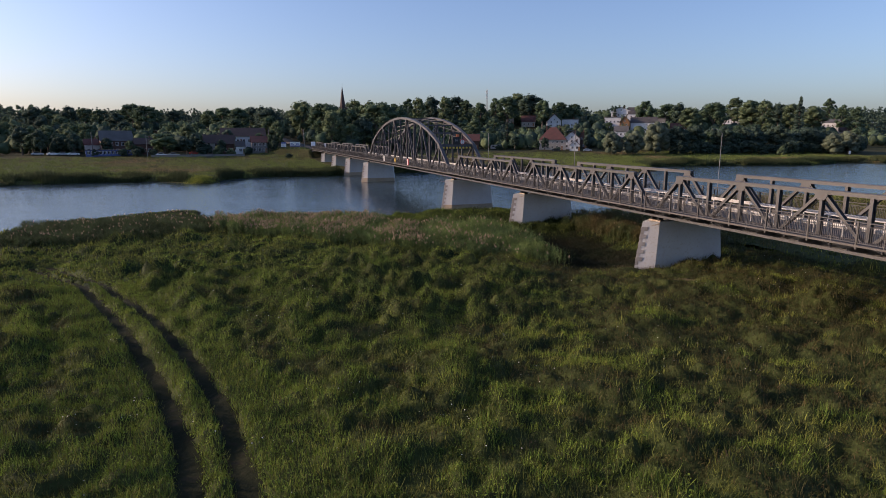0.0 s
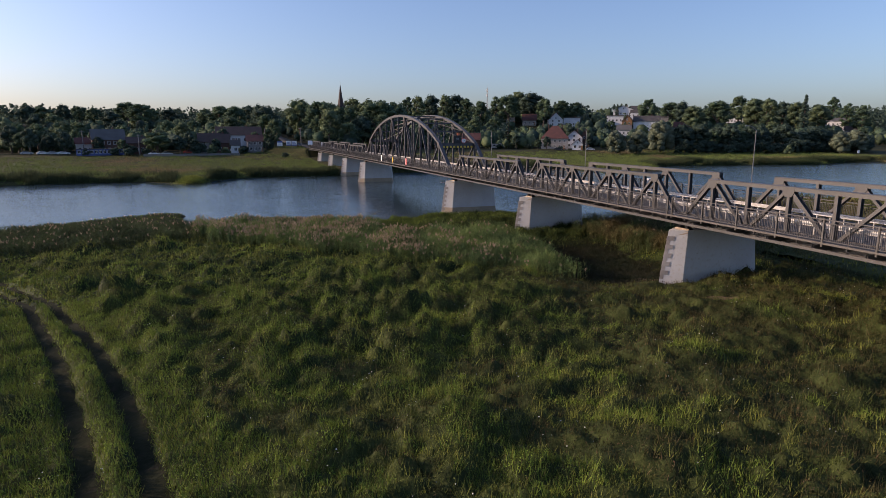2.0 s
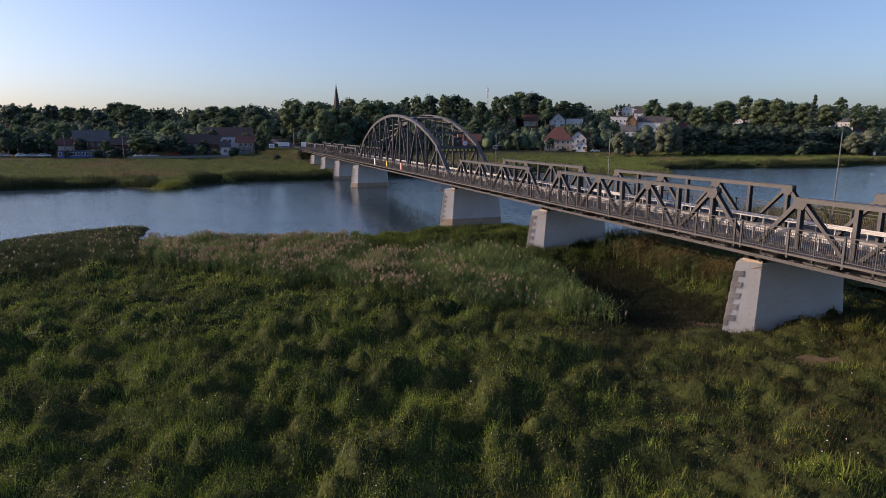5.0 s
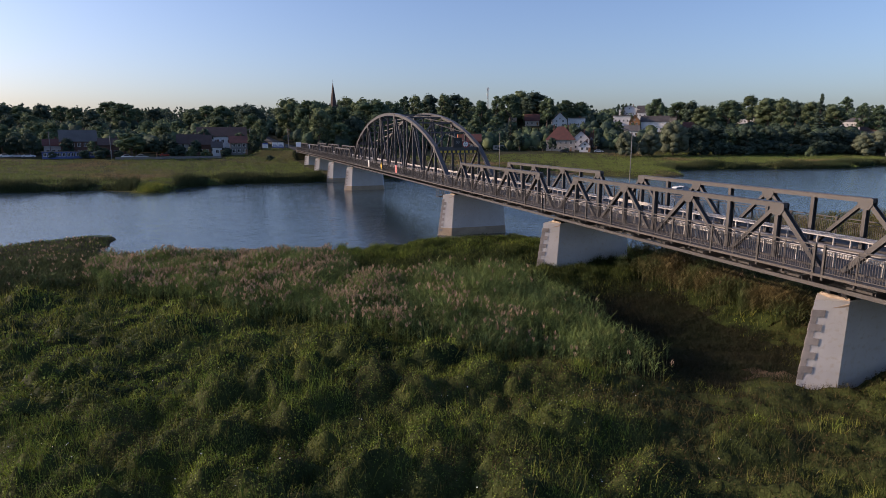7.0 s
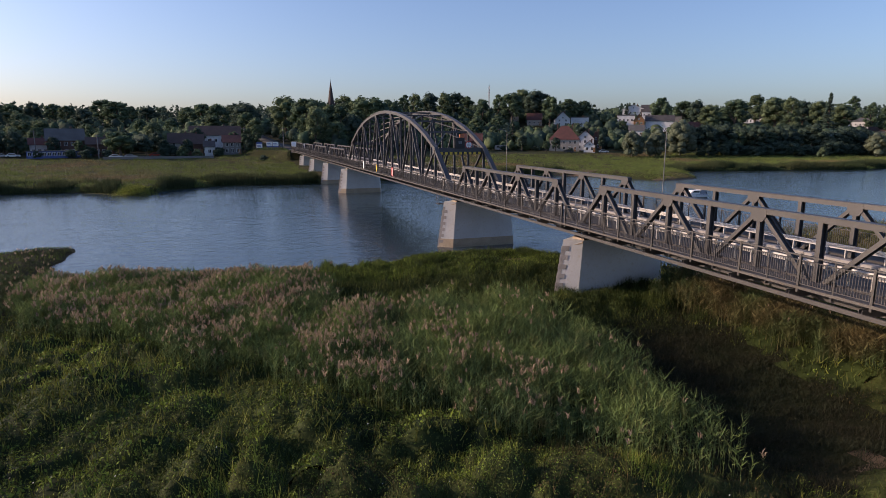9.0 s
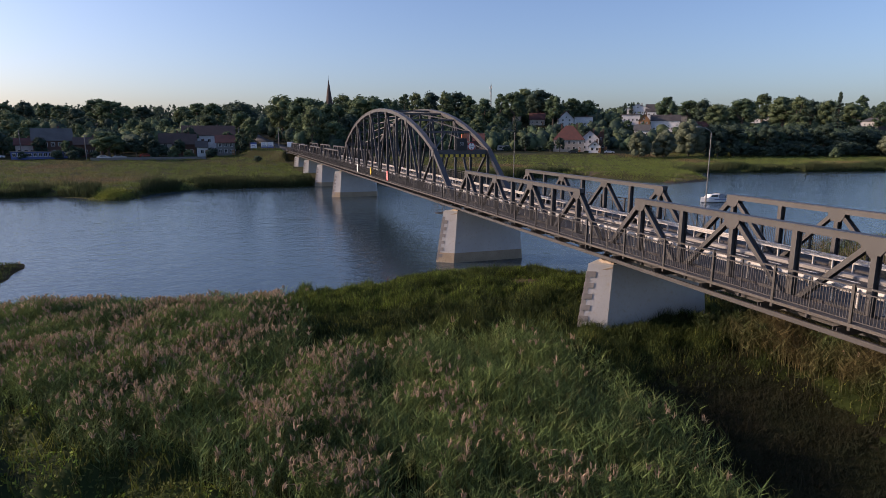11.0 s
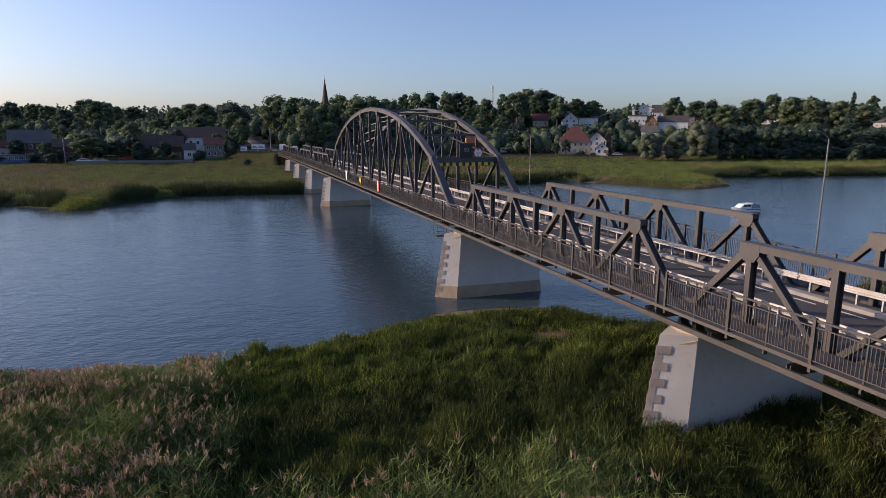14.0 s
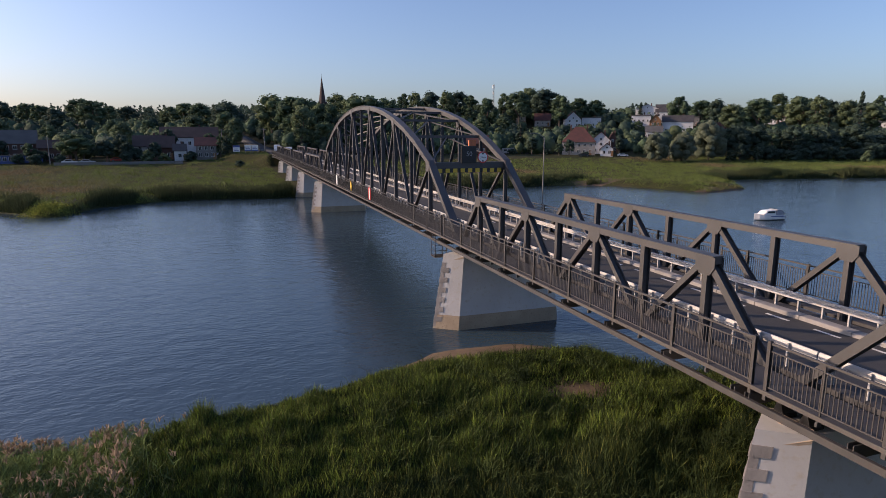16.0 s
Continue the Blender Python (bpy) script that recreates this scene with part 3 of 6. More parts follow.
strip = thing("clearance_strip", "black height warning strip with yellow blocks", "warning strip", (MID, ARCH[1][0] - 0.2, 0))
part("backing", cube((-2.75, -0.05, 9.83), (2.75, 0.0, 10.16)), M["black"], strip)
for k in range(9):
    x = -2.45 + k * 0.613
    part("block", cube((x - 0.17, -0.075, 9.84), (x + 0.17, -0.052, 10.14)), M["yellow"], strip)
board = thing("speed_display", "black electronic speed display on the portal", "speed display", (3.75, ARCH[1][0] - 0.24, 11.18))
bm = cube((-0.62, -0.08, -0.64), (0.62, 0.10, 0.64))
bmesh.ops.bevel(bm, geom=bm.edges[:], offset=0.02, segments=2, affect="EDGES")
part("housing", bm, M["black"], board)
for x in (-0.4, 0.4):
    part("bracket", cube((x - 0.03, 0.1, -0.75), (x + 0.03, 0.3, 0.2)), M["rail"], board)
M["led"] = material("grey_digits", (0.30, 0.30, 0.30), (0.25, 0.25, 0.25), 4, 0.5)
lettering("50", 0.5, (0.02, -0.085, 0.05), M["led"], board, "digits")
sign = thing("height_limit_sign", "round red-rimmed height limit sign on the portal", "road sign", (4.92, ARCH[1][0] - 0.25, 10.98))
part("rim", disc(bmesh.new(), (0, 0), 0.44, -0.02, 0.02), M["red"], sign)
part("face", disc(bmesh.new(), (0, 0), 0.36, -0.026, -0.021), M["sign_white"], sign)
for s in (-1, 1):
    part("arrow", prism(bmesh.new(), [(-0.10, s * 0.34), (0.10, s * 0.34), (0, s * 0.17)], 1, -0.032, -0.027), M["black"], sign)
lettering("3,6m", 0.24, (0, -0.034, -0.01), M["black"], sign)
part("bracket", cube((-0.03, 0.02, -0.6), (0.03, 0.25, 0.2)), M["rail"], sign)
beacon = thing("warning_beacon", "small orange warning box on the portal", "beacon", (4.15, ARCH[1][0] + 0.1, 12.0))
part("box", cube((-0.28, -0.1, -0.15), (0.28, 0.1, 0.28)), material("faded_orange", (0.55, 0.16, 0.06), (0.45, 0.13, 0.06), 3, 0.6), beacon)
part("stem", cube((-0.03, -0.03, -1.4), (0.03, 0.03, -0.15)), M["rail"], beacon)

# shipping signs on the railing
def board_sign(y, mat, label, w, shape):
    t = thing("shipping_sign", label, "shipping sign", (-0.86, y, 6.95))
    if shape == "diamond":
        pts = [(0, -0.62), (0.42, 0), (0, 0.62), (-0.42, 0)]
    else:
        pts = [(-w, -0.5), (-w * 0.6, -0.62), (w * 0.6, -0.62), (w, -0.5), (w, 0.5), (w * 0.6, 0.62), (-w * 0.6, 0.62), (-w, 0.5)]
    part("panel", prism(bmesh.new(), pts, 0, -0.02, 0.02), mat, t)
    if shape == "striped":
        part("stripe", prism(bmesh.new(), [(-w * 0.35, -0.55), (w * 0.35, -0.55), (w * 0.35, 0.55), (-w * 0.35, 0.55)], 0, -0.026, -0.021), M["sign_white"], t)
    return t


board_sign(22.6, M["red"], "red and white shipping sign hung on the railing", 0.42, "striped")
board_sign(32.3, M["yellow"], "yellow diamond shipping sign hung on the railing", 0.42, "diamond")
board_sign(41.9, M["sign_white"], "white shipping sign hung on the railing", 0.36, "plain")

# inspection cage beside the river pier
cage = thing("inspection_cage", "small dark steel ladder cage on the pier top", "ladder", (-0.55, 2.0, 4.6))
for x in (-0.45, 0.35):
    for y in (-0.1, 0.75):
        part("upright", tube(bmesh.new(), (x, y, 0), (x, y, 1.5), 0.025, 0.025, 6), M["rail"], cage)
for z in (0.1, 0.45, 0.8, 1.15):
    part("hoop", tube(bmesh.new(), (-0.45, -0.1, z), (-0.45, 0.75, z), 0.02, 0.02, 6), M["rail"], cage)
    part("hoop", tube(bmesh.new(), (-0.45, -0.1, z), (0.35, -0.1, z), 0.02, 0.02, 6), M["rail"], cage)
part("tread", cube((-0.5, -0.15, 0.0), (0.4, 0.8, 0.04)), M["rail"], cage)


def street_lamp(x, y, z, lean, tall=6.45):
    t = thing("street_lamp", "slim grey steel street lamp with a curved arm", "street lamp", (x, y, z), "street lamps")
    part("base", tube(bmesh.new(), (0, 0, -0.3), (0, 0, 0.5), 0.075, 0.06, 10), M["galv"], t)
    part("pole", tube(bmesh.new(), (0, 0, 0.5), (0, 0, tall), 0.05, 0.03, 10), M["galv"], t)
    bm = bmesh.new()
    pts = [Vector((lean * 0.8 * k, 0, tall + 0.35 * (1 - (1 - k) ** 2))) for k in (0, 0.2, 0.45, 0.75, 1)]
    for a, b in zip(pts, pts[1:]):
        tube(bm, a, b, 0.025, 0.022, 8)
    part("arm", bm, M["galv"], t)
    bm = cube((-0.22, -0.06, -0.03), (0.22, 0.06, 0.035))
    bmesh.ops.bevel(bm, geom=bm.edges[:], offset=0.025, segments=2, affect="EDGES")
    head = part("lamp_head", bm, M["galv"], t, "flat grey lamp head")
    head.location = (lean * 0.98, 0, tall + 0.36)
    return t


for y in (-74.5, -48, -23, 5.0, 60, 85):
    street_lamp(8.62, y, 6.0, -1)

# ---- vegetation ----
def leaf(name, a, b, scale, fine=None, spread=0.35, leafy=0.20, lo=0.38, hi=0.62, bump=0.0, bump_scale=1.0):
    return material(name, a, b, scale, 0.75, 0.0, bump, bump_scale, fine=fine, spread=spread, leafy=leafy, lo=lo, hi=hi, detail=3)


M["grass"] = leaf("meadow_grass", (0.178, 0.196, 0.042), (0.064, 0.084, 0.021), 0.40, fine=(0.15, 0.115, 0.06), spread=0.32, lo=0.42, hi=0.60)
M["lush"] = leaf("lush_grass", (0.176, 0.240, 0.040), (0.090, 0.138, 0.027), 0.5, spread=0.32)
M["weed"] = leaf("broad_weeds", (0.042, 0.060, 0.018), (0.084, 0.102, 0.027), 0.45, spread=0.32)
M["olive"] = leaf("olive_weeds", (0.070, 0.063, 0.024), (0.034, 0.038, 0.014), 0.45, fine=(0.14, 0.088, 0.05), spread=0.3)
M["under"] = material("clump_bodies", (0.050, 0.062, 0.017), (0.024, 0.033, 0.011), 0.6, 0.85, 0.0, 0.05, 9, fine=(0.07, 0.08, 0.026), detail=3)
M["under"].node_tree.nodes["Principled BSDF"].inputs["Specular IOR Level"].default_value = 0.1
M["bank"] = leaf("bank_grass", (0.062, 0.086, 0.024), (0.024, 0.038, 0.013), 0.30, spread=0.35, leafy=0.15)
# near-black green: shade of the tall reeds painted into the weeds
M["shaded_weed"] = leaf("weeds_in_reed_shade", (0.022, 0.029, 0.016), (0.029, 0.029, 0.018), 0.3, spread=0.25)
M["reed"] = leaf("reed_leaves", (0.142, 0.196, 0.062), (0.060, 0.100, 0.040), 0.15, fine=(0.19, 0.18, 0.075), spread=0.5)
M["islet_reed"] = leaf("dark_islet_reeds", (0.070, 0.098, 0.040), (0.042, 0.062, 0.028), 0.3, fine=(0.12, 0.10, 0.06))
M["dry_reed"] = leaf("dry_reed_leaves", (0.125, 0.100, 0.048), (0.062, 0.088, 0.034), 0.35, spread=0.45)
M["plume"] = leaf("reed_plumes", (0.37, 0.275, 0.19), (0.25, 0.185, 0.13), 0.4, spread=0.3, leafy=0.25)
M["umbel"] = leaf("white_umbels", (0.62, 0.62, 0.56), (0.55, 0.55, 0.5), 2, spread=0.15, leafy=0.2)
rng = np.random.RandomState(7)


def land(x, y):
    return (shore_near(x) - y > 0.25) | (y - shore_far(x) > 0.25)


def reed_mask(x, y):
    """Where the tall reeds grow on the near bank, from 0 to 1."""
    edge = y + 24 + 0.95 * (x + 34) + 2.0 * wavy(x, y, 9, 21)
    left = ease(0, 3, edge) * ease(-48, -44, y) * ease(-3.5, -6.5, x + 1.5 * wavy(x, y, 6, 22)) * (x > -34.5)
    left = left * (1 - ease(-19.5, -16, x + 1.5 * wavy(x, y, 5, 28)) * ease(-29, -25, y + 1.2 * wavy(x, y, 4, 29)))
    isl = ease(-34.2, -36, x + 0.8 * wavy(x, y, 4, 24)) * ease(-21, -19, y - 0.35 * (x + 36) + 1.5 * wavy(x, y, 5, 25)) * (x > -57)
    right = ease(9, 13, x) * ease(-52, -46, y + 3 * wavy(x, y, 8, 23)) * (x < 60)
    right = np.maximum(right, ease(4.4, 6.0, x + 0.9 * wavy(x, y, 3, 26)) * ease(-45, -41, y) * (y < -26.5) * (x < 14))
    return np.clip(np.maximum(np.maximum(left, isl), right), 0, 1)


def bare_mask(x, y):
    """Trodden or wet ground: ruts, the sandy tip by the river pier; also the bridge hollow painted as reed shade."""
    rut = 0.85 * np.exp(-(rut_gap(x, y) / 0.36) ** 2)
    tip = np.exp(-(((x + 0.6) / 6.0) ** 4 + ((y + 4.8 + 0.1 * x) / 2.2) ** 4)) * 1.1
    tip2 = np.exp(-(((x - 1.0) / 2.6) ** 2 + ((y + 13) / 1.3) ** 2)) * 0.9
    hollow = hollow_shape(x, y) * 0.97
    foot = np.exp(-(((x + 0.6) / 1.5) ** 2 + ((y + 48.3) / 1.6) ** 2)) * 0.95
    patch = np.exp(-(((x + 1.5) / 2.2) ** 2 + ((y + 55.5) / 1.2) ** 2)) * 0.8
    return np.clip(np.maximum.reduce([rut, tip, tip2, hollow, patch, foot]), 0, 1)


def scatter(n, x0, x1, y0, y1):
    return rng.uniform(x0, x1, n), rng.uniform(y0, y1, n)


def blades(name, x, y, z, tall, wide, lean, mats, label, category, bend=0.0):
    """One upright leaf a point: a narrow triangle, or two with a bend."""
    n = len(x)
    a, d = rng.uniform(0, 6.283, n), rng.uniform(0, 6.283, n)
    side = np.stack([np.cos(a), np.sin(a), np.zeros(n)], 1) * (wide / 2)[:, None]
    base = np.stack([x, y, z], 1)
    fall = np.stack([np.cos(d), np.sin(d), np.zeros(n)], 1) * (lean * tall)[:, None]
    up = np.zeros((n, 3))
    up[:, 2] = tall
    if bend:
        mid = base + up * 0.62 + fall * 0.35
        v = np.stack([base - side * 0.8, base + side * 0.8, mid + side, mid - side, base + up * (1 - bend * lean[:, None]) + fall * 1.3], 1).reshape(-1, 3)
        i = np.arange(n)[:, None] * 5
        f = np.concatenate([i + np.array([[0, 1, 2]]), i + np.array([[0, 2, 3]]), i + np.array([[3, 2, 4]])], 0)
    else:
        v = np.stack([base - side, base + side, base + up + fall], 1).reshape(-1, 3)
        f = np.arange(n * 3).reshape(-1, 3)
    return tagged(mesh_from(name, v, f, mats), label, category, kind="stuff")


def cards(name, c, size, mats, label, category, flat=0.0, squash=1.0):
    """Small leaf-like quads at random turns round the centres c."""
    n = len(c)
    nrm = rng.normal(size=(n, 3))
    nrm[:, 2] = nrm[:, 2] * (1 - flat) + flat * 2.5
    nrm /= np.linalg.norm(nrm, axis=1)[:, None]
    u = np.cross(nrm, rng.normal(size=(n, 3)))
    u /= np.linalg.norm(u, axis=1)[:, None]
    w = np.cross(nrm, u) * squash
    s = size[:, None] / 2
    v = np.stack([c - u * s, c - w * s * 0.8, c + u * s, c + w * s * 0.8], 1).reshape(-1, 3)
    return tagged(mesh_from(name, v, np.arange(4 * n).reshape(-1, 4), mats), label, category, kind="stuff")


# rounded tussocks and bushy weeds, as one canopy over the near meadow
CELL, CX0, CY0 = 0.1, -64.0, -86.0
CNX, CNY = 1050, 890
canopy = np.zeros((CNY, CNX))


def raise_domes(n, r_lo, r_hi, squat, seed, share):
    """Adds n rounded clumps to the canopy, the taller one winning where two meet."""
    r = np.random.RandomState(seed)
    for k in range(n):
        cx, cy = r.uniform(CX0, CX0 + CNX * CELL), r.uniform(CY0, CY0 + CNY * CELL)
        rad = r_lo + (r_hi - r_lo) * r.rand() ** 2.0
        tall, stretch, turn = rad * r.uniform(0.7, 1.3) * squat, r.uniform(0.75, 1.3), r.uniform(0, 3.14)
        if r.rand() > share(cx, cy):
            continue
        i0, i1 = max(0, int((cx - 1.4 * rad - CX0) / CELL)), min(CNX, int((cx + 1.4 * rad - CX0) / CELL) + 2)
        j0, j1 = max(0, int((cy - 1.4 * rad - CY0) / CELL)), min(CNY, int((cy + 1.4 * rad - CY0) / CELL) + 2)
        if i1 <= i0 or j1 <= j0:
            continue
        dx, dy = np.meshgrid(CX0 + np.arange(i0, i1) * CELL - cx, CY0 + np.arange(j0, j1) * CELL - cy)
        u, v = (dx * math.cos(turn) + dy * math.sin(turn)) * stretch, (dy * math.cos(turn) - dx * math.sin(turn)) / stretch
        d = np.clip(1 - (u * u + v * v) / rad ** 2, 0, 1)
        spot = canopy[j0:j1, i0:i1]
        np.maximum(spot, tall * d ** 0.6, out=spot)


def patch_of(cx, cy):
    return 0.35 + 0.65 * float(wavy(np.array([cx]), np.array([cy]), 13, 81)[0] > -0.15)


raise_domes(17000, 0.20, 0.55, 0.78, 82, lambda cx, cy: 1)
raise_domes(3200, 0.35, 0.9, 0.70, 83, patch_of)
raise_domes(13000, 0.4, 1.2, 1.05, 84, lambda cx, cy: 0.5 * float(-40 < cx < -13 and -60 < cy < -38))
raise_domes(1500, 0.8, 2.1, 0.42, 85, lambda cx, cy: float(wavy(np.array([cx]), np.array([cy]), 11, 86)[0] > -0.05))
jx, jy = np.meshgrid(CX0 + np.arange(CNX) * CELL, CY0 + np.arange(CNY) * CELL)
canopy *= (1 + 0.35 * wavy(jx, jy, 10, 33)) * (1 + 0.55 * wavy(jx, jy, 1.2, 88))
canopy += 0.24 * np.abs(wavy(jx, jy, 0.7, 34)) + 0.16 * np.abs(wavy(jx, jy, 2.6, 35)) + 0.04
jgap = rut_gap(jx, jy)
verge = np.exp(-((jgap - 1.3) / 1.1) ** 2)
canopy = canopy * (1 - 0.6 * verge) + 0.10 * verge
canopy *= 1 - np.exp(-(jgap / 0.62) ** 4)
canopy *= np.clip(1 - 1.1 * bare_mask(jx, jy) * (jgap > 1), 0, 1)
canopy *= 1 - 0.6 * ease(-17, -8, jy) * (jx > -10)
canopy *= 1 - 0.6 * np.clip(reed_mask(jx, jy), 0, 1)
canopy *= 1 - 0.6 * low_islet(jx, jy)
canopy *= np.clip((shore_near(jx) - jy) / 1.5, 0, 1)
slope_y, slope_x = np.gradient(canopy, CELL)


def grid_at(g, x, y):
    i, j = (x - CX0) / CELL, (y - CY0) / CELL
    a, b = np.clip(i.astype(int), 0, CNX - 2), np.clip(j.astype(int), 0, CNY - 2)
    u, v = np.clip(i - a, 0, 1), np.clip(j - b, 0, 1)
    return (g[b, a] * (1 - u) + g[b, a + 1] * u) * (1 - v) + (g[b + 1, a] * (1 - u) + g[b + 1, a + 1] * u) * v


def lumps(x, y):
    """How high the meadow plants stand, in metres."""
    x, y = np.asarray(x, float), np.asarray(y, float)
    inside = (x > CX0) & (x < CX0 + CNX * CELL) & (y > CY0) & (y < CY0 + CNY * CELL)
    return np.where(inside, grid_at(canopy, x, y), 0.3 + 0.3 * wavy(x, y, 3, 31)) * (1 - 0.5 * low_islet(x, y))


def undergrowth(x0, x1, y0, y1, step, mat):
    """The dense body of the plants under their outer leaves: a sheet that follows the clumps."""
    x, y = np.meshgrid(np.arange(x0, x1 + 0.01, step), np.arange(y0, y1 + 0.01, step))
    x, y = x + rng.uniform(-0.3, 0.3, x.shape) * step, y + rng.uniform(-0.3, 0.3, y.shape) * step
    h = grid_at(canopy, x, y)
    z = ground_z(x, y) + h * 0.86 - 0.06 + rng.uniform(-0.06, 0.06, x.shape) * np.clip(h * 2, 0, 1)
    ny, nx = x.shape
    i = np.arange(nx * ny).reshape(ny, nx)
    f = np.stack([i[:-1, :-1], i[:-1, 1:], i[1:, 1:], i[1:, :-1]], -1).reshape(-1, 4)
    f = f[(h > 0.1).ravel()[f].any(1)]
    tagged(mesh_from("undergrowth", np.stack([x, y, z], -1).reshape(-1, 3), f, [M[mat]], False), "dense low green plants in rounded clumps", "weeds", kind="stuff")


def on_top(n, bounds, keep, share=1.0):
    """Points on the upper skin of the meadow plants: x, y, their ground and the height of the plants there."""
    x, y = scatter(n, *bounds)
    h = lumps(x, y)
    gap = rut_gap(x, y)
    k = land(x, y) & (ground_z(x, y) > 0.04) & (rng.rand(n) > reed_mask(x, y) * 0.8) & (rng.rand(n) > 1.12 * bare_mask(x, y) * (gap > 1)) & (gap > 0.22 + 0.30 * rng.rand(n)) & (rng.rand(n) < share) & keep(x, y)
    x, y, h = x[k], y[k], h[k]
    return x, y, ground_z(x, y), h


def hue(x, y, lo, hi):
    v = 0.9 * wavy(x, y, 8, 36) + 0.6 * wavy(x, y, 2.6, 37) + 0.55 * ease(-28, -2, x) - 0.14 - 0.9 * np.exp(-((rut_gap(x, y) - 1.4) / 1.2) ** 2)
    return (v > lo) & (v <= hi)


def bushy(x, y):
    """Where leafy shrub-like weeds stand instead of grass, from 0 to 1."""
    return ease(-43, -38, x) * ease(-10, -14, x) * ease(-63, -58, y + 2 * wavy(x, y, 6, 45)) * ease(-33, -38, y)


def meadow(n, bounds, tall, wide, name, mat, keep):
    x, y, z, h = on_top(n, bounds, lambda x, y: keep(x, y) & (rng.rand(len(x)) > 0.4 * bushy(x, y)))
    m = len(x)
    blades(name, x, y, z + h * rng.uniform(0.5, 0.9, m) - 0.03, tall * rng.uniform(0.6, 1.3, m) * (0.45 + 0.75 * np.clip(h, 0, 1)), wide * rng.uniform(0.6, 1.4, m), rng.uniform(0.05, 0.75, m),
           [M[mat]], "rough green meadow grass in tussocks", "grass")


def leaves(n, bounds, size, name, mat, keep):
    """Leaves that lie on the clumps like shingles, facing outwards."""
    x, y, z, h = on_top(n, bounds, keep)
    m = len(x)
    c = np.stack([x, y, z + h * rng.uniform(0.86, 1.04, m) + rng.uniform(-0.04, 0.13, m)], 1)
    nrm = np.stack([-grid_at(slope_x, x, y), -grid_at(slope_y, x, y), np.full(m, 0.8)], 1)
    nrm = nrm / np.linalg.norm(nrm, axis=1)[:, None] + 0.5 * rng.normal(size=(m, 3))
    nrm /= np.linalg.norm(nrm, axis=1)[:, None]
    u = np.cross(nrm, rng.normal(size=(m, 3)))
    u /= np.linalg.norm(u, axis=1)[:, None]
    w = np.cross(nrm, u) * 0.55
    s = (size * rng.uniform(0.6, 1.4, m))[:, None] / 2
    v = np.stack([c - u * s, c - w * s, c + u * s, c + w * s], 1).reshape(-1, 3)
    tagged(mesh_from(name, v, np.arange(4 * m).reshape(-1, 4), [M[mat]]), "leafy broad-leaved weeds in the meadow", "weeds", kind="stuff")


NEAR_BOX, MID_BOX = (-52, 14, -84, -43), (-62, 40, -43, 2)
green, olive, lush, any_hue = (lambda x, y: hue(x, y, -0.14, 0.15)), (lambda x, y: hue(x, y, 0.15, 9)), (lambda x, y: hue(x, y, -9, -0.14)), (lambda x, y: hue(x, y, -9, 9))
undergrowth(-54, 16, -84, -43, 0.2, "under")
undergrowth(-62, 40, -43, 0, 0.28, "bank")
meadow(220000, NEAR_BOX, 0.48, 0.026, "meadow_grass", "grass", lambda x, y: hue(x, y, -9, 0.2))
meadow(170000, NEAR_BOX, 0.48, 0.026, "olive_grass", "olive", olive)
meadow(220000, NEAR_BOX, 0.48, 0.030, "lush_grass", "lush", lush)
on_bank = lambda x, y: (x > -17) & (x < 9) & (y > -32)
off_bank = lambda x, y: ~on_bank(x, y)
meadow(150000, MID_BOX, 0.50, 0.055, "meadow_grass", "grass", off_bank)
meadow(90000, MID_BOX, 0.32, 0.065, "lush_grass", "lush", lambda x, y: lush(x, y) & off_bank(x, y))
meadow(16000, (-58, -36, -8, 15), 0.40, 0.05, "lush_grass", "lush", any_hue)
meadow(150000, (-17, 9, -32, -3), 0.55, 0.030, "bank_grass", "bank", any_hue)
meadow(30000, (-17, 9, -32, -3), 0.60, 0.026, "meadow_grass", "grass", any_hue)
meadow(50000, (-22, 7, -18, -4), 0.55, 0.035, "lush_grass", "lush", any_hue)
leaves(50000, (-17, 9, -32, -3), 0.085, "bank_weeds", "bank", any_hue)
leaves(260000, NEAR_BOX, 0.075, "green_weeds", "weed", green)
leaves(200000, NEAR_BOX, 0.075, "olive_weeds", "olive", olive)
leaves(200000, NEAR_BOX, 0.075, "lush_weeds", "lush", lush)
leaves(90000, (-43, -10, -62, -34), 0.06, "lush_weeds", "lush", lambda x, y: rng.rand(len(x)) < bushy(x, y))
leaves(90000, (-43, -10, -62, -34), 0.06, "green_weeds", "weed", lambda x, y: rng.rand(len(x)) < bushy(x, y))
leaves(200000, MID_BOX, 0.15, "green_weeds", "weed", lambda x, y: hue(x, y, -0.14, 9) & off_bank(x, y))
leaves(120000, MID_BOX, 0.14, "lush_weeds", "lush", lambda x, y: hue(x, y, -9, -0.14) & off_bank(x, y))


